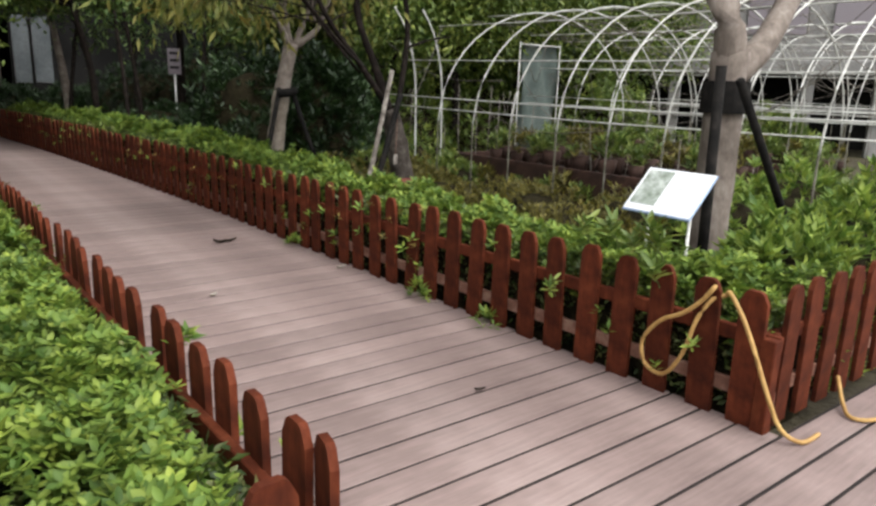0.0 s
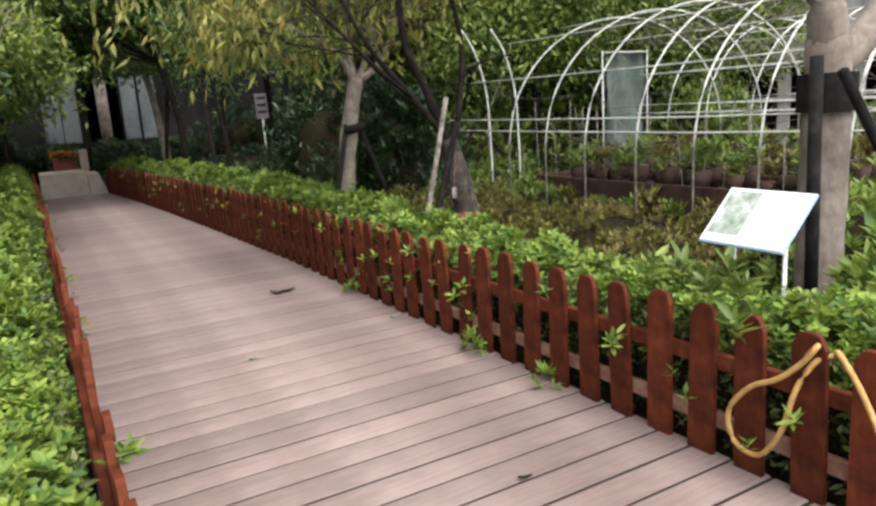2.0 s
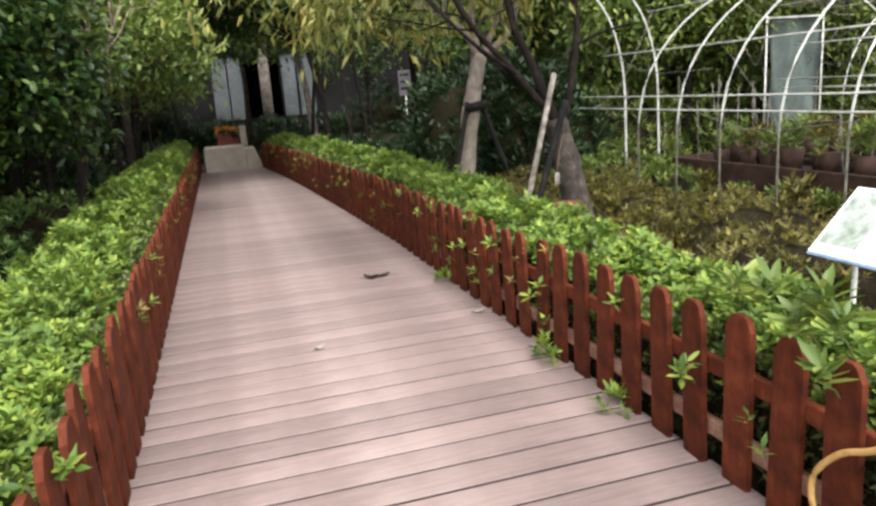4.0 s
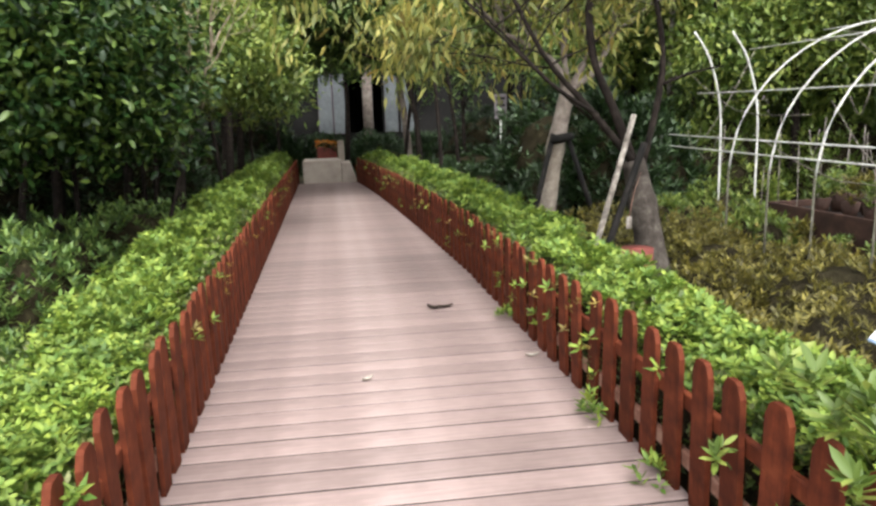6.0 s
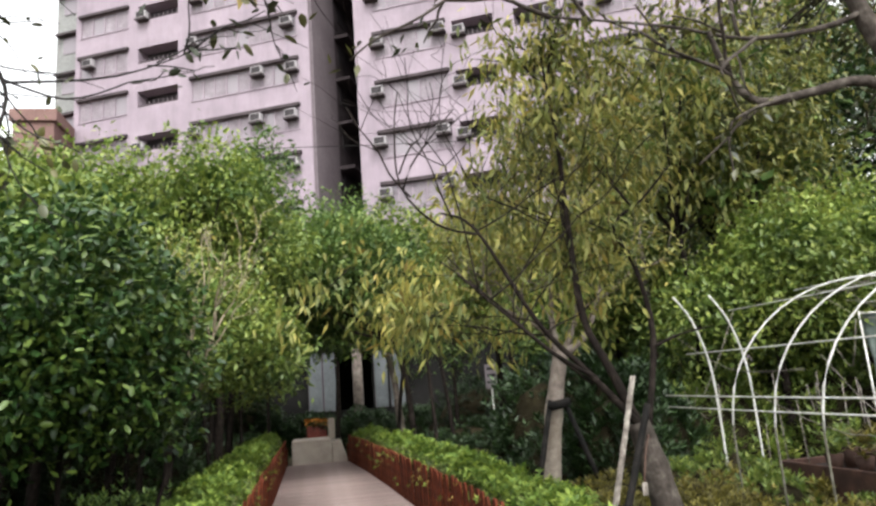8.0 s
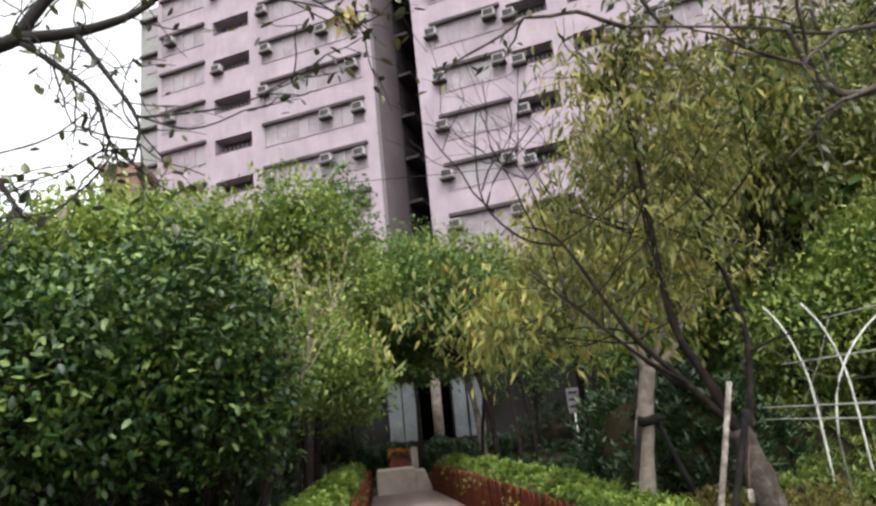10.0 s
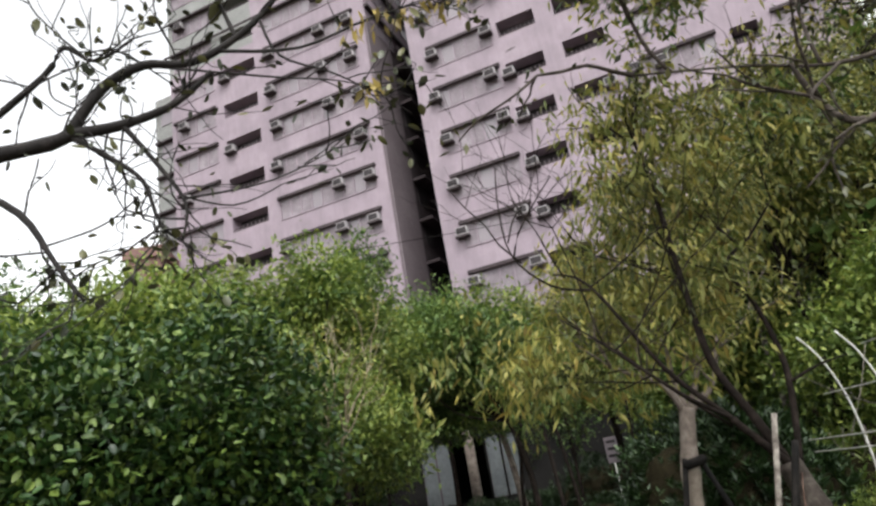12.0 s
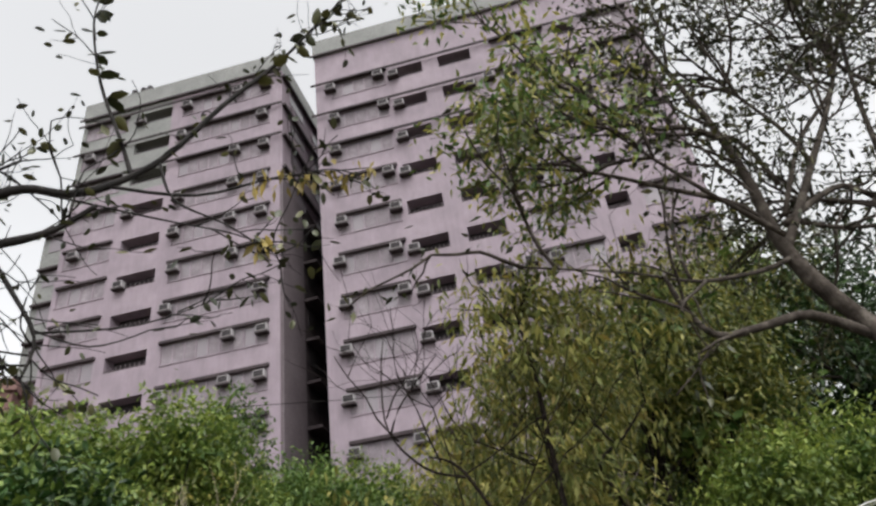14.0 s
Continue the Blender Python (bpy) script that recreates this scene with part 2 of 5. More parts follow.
M_SIGN = worn("sign_board", (0.72, 0.74, 0.78), (0.78, 0.80, 0.83), (0.82, 0.83, 0.85), 6, 70, 0.22, 0.02, 0.0005)
M_SIGNEDGE = worn("sign_edge", (0.20, 0.28, 0.42), (0.26, 0.35, 0.5), (0.32, 0.42, 0.56), 8, 60, 0.4)
M_HOSE = worn("yellow_hose", (0.28, 0.155, 0.05), (0.40, 0.24, 0.08), (0.50, 0.33, 0.12), 7, 60, 0.5, 0.1, 0.001)
M_HEDGE = leafy("hedge_leaf", (0.075, 0.145, 0.027), (0.15, 0.235, 0.04), (0.26, 0.335, 0.062), 0.6, 6.5, 0.3)
# darker copy of the hedge leaf: shade inside the hedge put into the colour
M_HEDGEIN = leafy("hedge_shade_tone", (0.025, 0.05, 0.012), (0.075, 0.11, 0.028), (0.18, 0.19, 0.075), 0.5, 3.0, 0.2)
M_CAMELLIA = leafy("glossy_dark_leaf", (0.009, 0.029, 0.008), (0.029, 0.071, 0.016), (0.12, 0.178, 0.038), 0.42, 1.1, 0.15)
M_YOUNG = leafy("bright_leaf", (0.068, 0.118, 0.025), (0.142, 0.206, 0.043), (0.262, 0.315, 0.076), 0.45, 0.9, 0.28)
M_PEACH = leafy("olive_leaf", (0.075, 0.10, 0.027), (0.185, 0.205, 0.051), (0.34, 0.31, 0.09), 0.5, 1.6, 0.3)
M_OLIVE = leafy("dull_olive_leaf", (0.045, 0.065, 0.016), (0.115, 0.135, 0.032), (0.24, 0.225, 0.06), 0.5, 0.7, 0.22)
M_AUTUMN = leafy("yellowed_leaf", (0.12, 0.095, 0.03), (0.22, 0.175, 0.045), (0.32, 0.25, 0.07), 0.5, 1.0, 0.35)
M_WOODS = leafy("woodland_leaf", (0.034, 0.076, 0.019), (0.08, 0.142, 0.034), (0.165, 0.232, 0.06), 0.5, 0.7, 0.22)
# very dark leaf colour, standing in for deep shadow under and inside foliage
M_SHADELEAF = leafy("shade_dark_leaf", (0.010, 0.025, 0.008), (0.02, 0.046, 0.014), (0.04, 0.078, 0.023), 0.5, 0.8, 0.15)
M_RUST = leafy("rusty_leaf", (0.055, 0.048, 0.014), (0.13, 0.115, 0.026), (0.25, 0.22, 0.05), 0.55, 1.2, 0.25)
# near-black core colour stands in for shade between the leaves
M_SHADECORE = worn("shade_dark_core", (0.012, 0.010, 0.006), (0.024, 0.02, 0.011), (0.045, 0.04, 0.02), 14, 50, 0.95, 0.9, 0.02, spec=0.05)
M_UNDER = leafy("shade_shrub_leaf", (0.04, 0.085, 0.022), (0.105, 0.185, 0.046), (0.21, 0.29, 0.07), 0.5, 2.2, 0.2)
M_DRY = worn("dry_twig", (0.2, 0.16, 0.11), (0.3, 0.25, 0.18), (0.4, 0.34, 0.25), 9, 60, 0.9)
M_POT = worn("brown_planter", (0.025, 0.013, 0.010), (0.048, 0.024, 0.017), (0.085, 0.042, 0.03), 7, 50, 0.8)
M_FLOWER = leafy("orange_petal", (0.28, 0.08, 0.012), (0.4, 0.15, 0.02), (0.5, 0.28, 0.04), 0.5, 3, 0.3)
M_REDPOT = worn("terracotta", (0.08, 0.018, 0.013), (0.12, 0.026, 0.019), (0.16, 0.04, 0.03), 7, 50, 0.7)
# near-black albedo puts the shade under roof and trees into the wall colour
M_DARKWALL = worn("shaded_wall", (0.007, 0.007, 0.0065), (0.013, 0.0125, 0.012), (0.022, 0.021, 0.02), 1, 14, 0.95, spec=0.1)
M_LEAFDEAD = worn("dead_leaf", (0.02, 0.014, 0.01), (0.045, 0.03, 0.02), (0.07, 0.05, 0.035), 20, 80, 0.8)
M_LEAFPALE = worn("pale_dry_leaf", (0.4, 0.36, 0.3), (0.5, 0.46, 0.4), (0.6, 0.56, 0.5), 20, 80, 0.8)
M_MOSSWALL = worn("pale_far_wall", (0.17, 0.165, 0.16), (0.24, 0.235, 0.225), (0.31, 0.3, 0.29), 0.8, 9, 0.85)
M_NET = worn("grey_green_net", (0.11, 0.14, 0.13), (0.16, 0.2, 0.18), (0.21, 0.25, 0.23), 3, 50, 0.9)
M_PRINT = worn("faded_print", (0.5, 0.52, 0.55), (0.56, 0.58, 0.61), (0.62, 0.64, 0.67), 14, 60, 0.3)
M_PHOTO = worn("faded_photo", (0.16, 0.2, 0.15), (0.33, 0.37, 0.33), (0.55, 0.58, 0.55), 14, 60, 0.25)
M_GRASS = leafy("grass_blade", (0.05, 0.07, 0.018), (0.09, 0.115, 0.03), (0.15, 0.17, 0.045), 0.6, 1.2, 0.2)
# leaf colour darkened to read as a silhouette against the sky
M_BIGDARK = leafy("silhouette_leaf", (0.018, 0.024, 0.012), (0.042, 0.05, 0.022), (0.10, 0.10, 0.036), 0.4, 2.0, 0.08)
M_GREYBARK = worn("weathered_grey_bark", (0.022, 0.018, 0.015), (0.055, 0.046, 0.039), (0.12, 0.105, 0.09), 11, 40, 0.95, 0.9, 0.01, (1, 1, 0.3), spec=0.1)
# darkened copy of the pale curtain, with the pavilion's shade in its colour
M_SHADECURTAIN = worn("shaded_curtain", (0.085, 0.095, 0.10), (0.12, 0.132, 0.138), (0.16, 0.172, 0.178), 1.0, 10, 0.9)
# darker copy of the bark; backlit blackness is put into the colour
M_BOUGH = worn("backlit_black_bark", (0.006, 0.005, 0.0045), (0.013, 0.011, 0.010), (0.026, 0.022, 0.02), 12, 50, 0.85, 0.9, 0.008, (1, 1, 0.4))
M_BRICKFAR = worn("red_brown_far_wall", (0.13, 0.075, 0.065), (0.17, 0.10, 0.088), (0.21, 0.13, 0.115), 0.4, 6, 0.85)

# ---- ground and deck ----
W_DECK, SLOPE, PITCH, Y_END = 1.98, -0.02, 0.1668, 20.6


def right_edge(y):
    return float(np.interp(y, [4.3, 10.0, 13.0, 15.5, 17.5, 19.0, 20.6], [1.98, 1.97, 1.86, 1.74, 1.62, 1.50, 1.36]))


def ground_sheet():
    bm = bmesh.new()
    near = np.linspace(-14, 30, 89)
    xs = np.r_[-400, -120, -40, near - 6, 40, 120, 400]
    ys = np.r_[-400, -120, -40, near, 45, 120, 400]
    grid = [[bm.verts.new((x, y, -0.09 + 0.045 * noise.noise(Vector((x * 0.7, y * 0.7, 0))) * (1 if -13 < y < 29 and -19 < x < 23 else 0))) for x in xs] for y in ys]
    for j in range(len(ys) - 1):
        for i in range(len(xs) - 1):
            bm.faces.new((grid[j][i], grid[j][i + 1], grid[j + 1][i + 1], grid[j + 1][i]))
    ob = part("ground", bm, M_SOIL, smooth=True)
    return tagged(ob, "dark damp garden soil with sparse moss", "ground", kind="structure")


ground_sheet()


def deck():
    top = holder("boardwalk", "worn pinkish-brown composite deck walkway with dark joints", "boardwalk", kind="structure")
    bm = bmesh.new()
    for x0, x1, y0, y1 in ((-0.03, 2.0, 4.26, 10.0), (-0.03, 1.72, 10.0, 16.0), (-0.03, 1.36, 16.0, 20.5), (-5.0, 7.0, 1.1, 4.26)):
        b = box_data(x0, x1, y0 + 0.002, y1 - 0.002, -0.07, -0.034)
        me = bpy.data.meshes.new("tmp")
        b.to_mesh(me)
        b.free()
        bm.from_mesh(me)
        bpy.data.meshes.remove(me)
    part("joist", bm, M_JOIST, top)
    k = 0
    y = 6 * PITCH + 0.219
    while y < Y_END - 0.1:
        cross = y < 4.28
        x0 = -5.0 if cross else -0.05
        x1 = 7.0 if cross else right_edge(y) + 0.05
        b = box_data(x0, x1, -PITCH / 2 + 0.0086, PITCH / 2 - 0.0086, -0.028, 0.0, 0.002)
        for v in b.verts:
            v.co.y += SLOPE * (v.co.x - 1.0)
            v.co.z += 0.0012 * math.sin(k * 2.1)
        part("plank", b, M_DECK, top, m=pose(0, y, 0))
        # added dark strip stands in for the shade and dirt in the gap
        b = box_data(x0, x1, PITCH / 2 - 0.0082, PITCH / 2 + 0.0082, -0.03, -0.005)
        for v in b.verts:
            v.co.y += SLOPE * (v.co.x - 1.0)
        part("joint_shade_strip", b, M_JOIST, top, m=pose(0, y, 0))
        y += PITCH
        k += 1


# ---- picket fences ----
def picket_mesh():
    bm = bmesh.new()
    w, h, th = 0.057, 0.605, 0.011
    prof = [(-w, 0), (w, 0), (w, h - 0.05), (w * 0.66, h - 0.010), (w * 0.42, h), (-w * 0.42, h), (-w * 0.66, h - 0.010), (-w, h - 0.05)]
    lo = [bm.verts.new((x, -th, z)) for x, z in prof]
    hi = [bm.verts.new((x, th, z)) for x, z in prof]
    bm.faces.new(lo)
    bm.faces.new(hi[::-1])
    for i in range(len(prof)):
        j = (i + 1) % len(prof)
        bm.faces.new((lo[j], lo[i], hi[i], hi[j]))
    bmesh.ops.recalc_face_normals(bm, faces=bm.faces[:])
    return mesh_of("picket", bm, M_PICKET)


PICKET = picket_mesh()


def fence(label, line, side, pitch=0.205, first=0.06):
    """Pickets along a line of points; the rails run on the given side (+1: left of the way along it)."""
    top = holder("picket_fence", label, "fence", "garden picket fences")
    p = np.array(line, float)
    run = np.r_[0, np.cumsum(np.linalg.norm(np.diff(p, axis=0), axis=1))]
    for z in (0.14, 0.375):
        for a, b in zip(p[:-1], p[1:]):
            d = (b - a) / np.linalg.norm(b - a)
            nrm = np.array([-d[1], d[0]]) * side
            L = float(np.linalg.norm(b - a))
            ang = math.degrees(math.atan2(d[1], d[0]))
            c = a + nrm * 0.028
            bm = box_data(0.003, L - 0.003, -0.015, 0.015, z - 0.032, z + 0.032, 0.004)
            part("rail", bm, M_RAWRAIL if z < 0.3 else M_PICKET, top, m=pose(c[0], c[1], 0, 0, 0, ang))
    s = first
    while s < run[-1] - 0.04:
        i = min(int(np.searchsorted(run, s, side="right")) - 1, len(p) - 2)
        d = (p[i + 1] - p[i]) / np.linalg.norm(p[i + 1] - p[i])
        c = p[i] + d * (s - run[i] + rng.normal(0, 0.006))
        ang = math.degrees(math.atan2(d[1], d[0])) + rng.normal(0, 1.2)
        attach("picket", PICKET, top, pose(c[0], c[1], -0.012 + rng.normal(0, 0.005), rng.normal(0, 1.0), rng.normal(0, 0.9), ang))
        s += pitch
    if side > 0 and abs(p[0][0]) < 0.1:
        attach("picket", PICKET, top, pose(p[0][0] + 0.015, p[0][1] + 0.035, -0.012, 0, 1.0, 78))
    for q in (p[0], p[-1]):
        box("post", q[0] - 0.03, q[0] + 0.03, q[1] + 0.0, q[1] + 0.06, -0.08, 0.40, M_PICKET, top, 0.004)
    return top


RIGHT_LINE = [(right_edge(y) + 0.02, y) for y in (4.33, 10.0, 13.0, 15.5, 17.5, 19.0, 20.4)]
LEFT_LINE = [(-0.02, 4.33), (-0.02, 20.4)]


# ---- leaf masses ----
def hedge(label, edge, width, sign, y0, y1, height=0.6, leaf=0.075, density=420, low=0.48):
    """A clipped hedge behind a fence: core coloured dark as shade, darker inner leaves, and shoots on top and sides."""
    top = holder("hedge", label, "hedge", "clipped hedges")

    def tall(y):
        return np.interp(y, [4.3, 6.5, 10.0, 13.0], [low, low + 0.02, height - 0.01, height + 0.02])

    ys = np.arange(y0, y1, 0.25)
    bm = bmesh.new()
    rows = []
    for y in ys:
        e = edge(y) + sign * 0.10
        f = edge(y) + sign * (width - 0.12)
        h = float(tall(y)) - 0.10 + 0.03 * noise.noise(Vector((y * 1.3, sign * 3, 1)))
        rows.append([bm.verts.new((e, y, -0.1)), bm.verts.new((e, y, h - 0.03)), bm.verts.new(((e + f) / 2, y, h)), bm.verts.new((f, y, h - 0.05)), bm.verts.new((f, y, -0.1))])
    for a, b in zip(rows[:-1], rows[1:]):
        for i in range(4):
            bm.faces.new((a[i], a[i + 1], b[i + 1], b[i]))
    bm.faces.new(rows[0])
    bm.faces.new(rows[-1][::-1])
    bmesh.ops.recalc_face_normals(bm, faces=bm.faces[:])
    part("shade_core", bm, M_SHADECORE, top)

    def scatter(density, a, b):
        k = int(density * width * (b - a))
        y = rng.uniform(a, b, k)
        u = rng.uniform(0, 1, k)
        lump = np.array([noise.noise(Vector((v * 2.6, q * 2.2 * sign, 5))) for v, q in zip(y, u)])
        z = tall(y) + 0.17 * lump - 0.16 * (np.abs(u - 0.5) * 2) ** 4 + rng.normal(0, 0.03, k)
        x = np.array([edge(v) for v in y]) + sign * (0.05 + u * (width - 0.05) + rng.normal(0, 0.02, k))
        return np.stack([x, y, z], 1)

    for a, b, many, size, oval in ((y0, 7.0, 2.3, leaf * 0.78, True), (7.0, 11.0, 1.15, leaf, False), (11.0, y1, 0.75, leaf * 1.15, False)):
        pos, way, up, L, wd = rosettes(scatter(density * many, a, b), 8, size, 0.18, 0.5)
        attach("foliage", leaves_mesh("foliage", pos, way, up, L, wd, M_HEDGE, oval=oval), top, kind="stuff")
    k = int(1500 * (y1 - y0))
    y = y0 + (y1 - y0) * rng.uniform(0, 1, k) ** 1.3
    near = rng.uniform(size=k) < 0.5
    x = np.array([edge(v) for v in y]) + sign * np.where(near, rng.uniform(0.06, 0.16, k), rng.uniform(width - 0.18, width, k))
    z = rng.uniform(0.0, 1.0, k) * (tall(y) - 0.03)
    # a broad layer just under the shoots
    k2 = int(1100 * (y1 - y0))
    y2 = y0 + (y1 - y0) * rng.uniform(0, 1, k2) ** 1.3
    x2 = np.array([edge(v) for v in y2]) + sign * rng.uniform(0.05, width, k2)
    z2 = tall(y2) - 0.07 + rng.normal(0, 0.03, k2)
    pos = np.r_[np.stack([x, y, z], 1), np.stack([x2, y2, z2], 1)]
    way = unit(len(pos)) + [0, 0, 0.3]
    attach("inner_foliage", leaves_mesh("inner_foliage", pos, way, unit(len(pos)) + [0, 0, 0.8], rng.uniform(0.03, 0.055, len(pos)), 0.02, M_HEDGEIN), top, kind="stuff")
    return top


def shrub(name, label, category, cx, cy, rx, ry, h, material, count, size=0.07, per=7, group="", base=0.0, inner=None):
    """A low rounded bush of leafy shoots over a core coloured dark as shade."""
    top = holder(name, label, category, group, pose(cx, cy, base - 0.09))
    bm = bmesh.new()
    bmesh.ops.create_icosphere(bm, subdivisions=3, radius=1.0)
    for v in bm.verts:
        q = 1 + 0.22 * noise.noise(v.co * 2.2 + Vector((cx, cy, 0)))
        v.co = Vector((v.co.x * rx * 0.8 * q, v.co.y * ry * 0.8 * q, max(v.co.z, -0.15) * h * 0.84 * q))
    if h > 0.2:
        part("shade_core", bm, inner or M_SHADECORE, top, smooth=True)
    else:
        bm.free()
    d = unit(count)
    d[:, 2] = np.abs(d[:, 2])
    lump = np.array([1 + 0.25 * noise.noise(Vector(v) * 2.2 + Vector((cx, cy, 0))) for v in d])
    places = d * np.array([rx, ry, h]) * (lump * rng.uniform(0.8, 1.05, count))[:, None]
    pos, way, up, L, wd = rosettes(places, per, size, 0.45)
    attach("foliage", leaves_mesh("foliage", pos, way + np.repeat(d, per, 0) * 0.5, up, L, wd, material), top, kind="stuff")
    return top


def grow(tubes, p, d, length, r, level, tips, wander=0.22, lift=0.12, fork=(2, 3), shrink=0.68, spread=0.75):
    """A limb that wanders, tapers and forks; twig ends go to tips."""
    p, d = np.array(p, float), np.array(d, float)
    pts = [p.copy()]
    steps = 4
    for _ in range(steps):
        d = d + rng.normal(0, wander, 3) + [0, 0, lift]
        d /= np.linalg.norm(d)
        p = p + d * length / steps
        pts.append(p.copy())
        if level <= 1:
            tips.append((p.copy(), d.copy()))
    tubes.add(pts, r, r * 0.6, 7 if level > 1 else 5, 0.06, 2)
    if level <= 0:
        return
    for _ in range(int(rng.integers(fork[0], fork[1] + 1))):
        e = d + rng.normal(0, spread, 3) * [1, 1, 0.7]
        e /= np.linalg.norm(e)
        start = pts[int(rng.integers(2, steps + 1))]
        grow(tubes, start, e, length * shrink * rng.uniform(0.8, 1.2), r * 0.55, level - 1, tips, wander, lift, fork, shrink, spread)


def crown_leaves(tips, per, radius, size, ratio, material, name="crown", droop=0.0, parent=None, kind="stuff", oval=False):
    if not tips or per <= 0:
        return None
    p = np.repeat(np.array([t[0] for t in tips]), per, 0)
    d = np.repeat(np.array([t[1] for t in tips]), per, 0)
    k = len(p)
    pos = p + rng.normal(0, radius, (k, 3))
    way = d * 0.4 + unit(k) + [0, 0, -droop]
    up = unit(k) * 0.8 + [0, 0, 1.0]
    L = size * rng.uniform(0.65, 1.2, k)
    return attach(name, leaves_mesh(name, pos, way, up, L, L * ratio, material, oval=oval), parent, kind=kind)


def blob_tips(blobs, count):
    """Shoot ends spread over the shells of several uneven masses: (x, y, z, rx, ry, rz)."""
    out = []
    wts = np.array([b[3] * b[5] for b in blobs])
    for b, c in zip(blobs, (wts / wts.sum() * count).astype(int)):
        d = unit(c)
        q = np.array([1 + 0.4 * noise.noise(Vector(v) * 2.0 + Vector(b[:3])) for v in d]) * rng.uniform(0.55, 1.05, c) ** 0.5
        places = np.array(b[:3]) + d * np.array(b[3:]) * q[:, None]
        out += list(zip(places, d + [0, 0, 0.25]))
    return out


def leafy_tree(name, label, base, trunk, blobs, tips_n, per, size, ratio, material, bark, r=0.1, droop=0.0, spread=0.09, group="garden trees", limbs=4, oval=False, fill=170):
    """A tree with a bent trunk, limbs into each mass of its crown, and many leaves."""
    top = holder(name, label, "tree", group, pose(*base))
    pts = [(0, 0, -0.15)] + [tuple(np.subtract(t, base)) for t in trunk]
    attach("trunk", Tubes().add(pts, r, r * 0.55, 9, 0.05, 3).mesh("trunk", bark), top)
    tb = Tubes()
    loc = [(b[0] - base[0], b[1] - base[1], b[2] - base[2], *b[3:]) for b in blobs]
    end = np.array(pts[-1])
    for b in loc:
        c = np.array(b[:3])
        for _ in range(limbs):
            goal = c + unit(1)[0] * np.array(b[3:]) * 0.75
            mid = end * 0.5 + goal * 0.5 + rng.normal(0, 0.15, 3)
            tb.add([end * 0.8 + np.array(pts[-2]) * 0.2, mid, goal], r * 0.4, r * 0.07, 5, 0.05, 3)
    attach("branchwork", tb.mesh("branchwork", bark), top, kind="stuff")
    inner = []
    for c in loc:
        inner += [(np.array(c[:3]) + d * np.array(c[3:]) * q, d) for d, q in zip(unit(fill), rng.uniform(0.1, 0.66, fill))]
    # inner leaves in darker materials paint the shaded inside of the crown
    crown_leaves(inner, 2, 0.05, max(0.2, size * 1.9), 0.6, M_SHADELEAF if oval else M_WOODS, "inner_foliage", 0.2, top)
    crown_leaves(blob_tips(loc, tips_n), per, spread, size, ratio, material, "crown", droop, top, oval=oval)
    return top

# ---- apartment towers behind the garden ----
TURN = -25.0


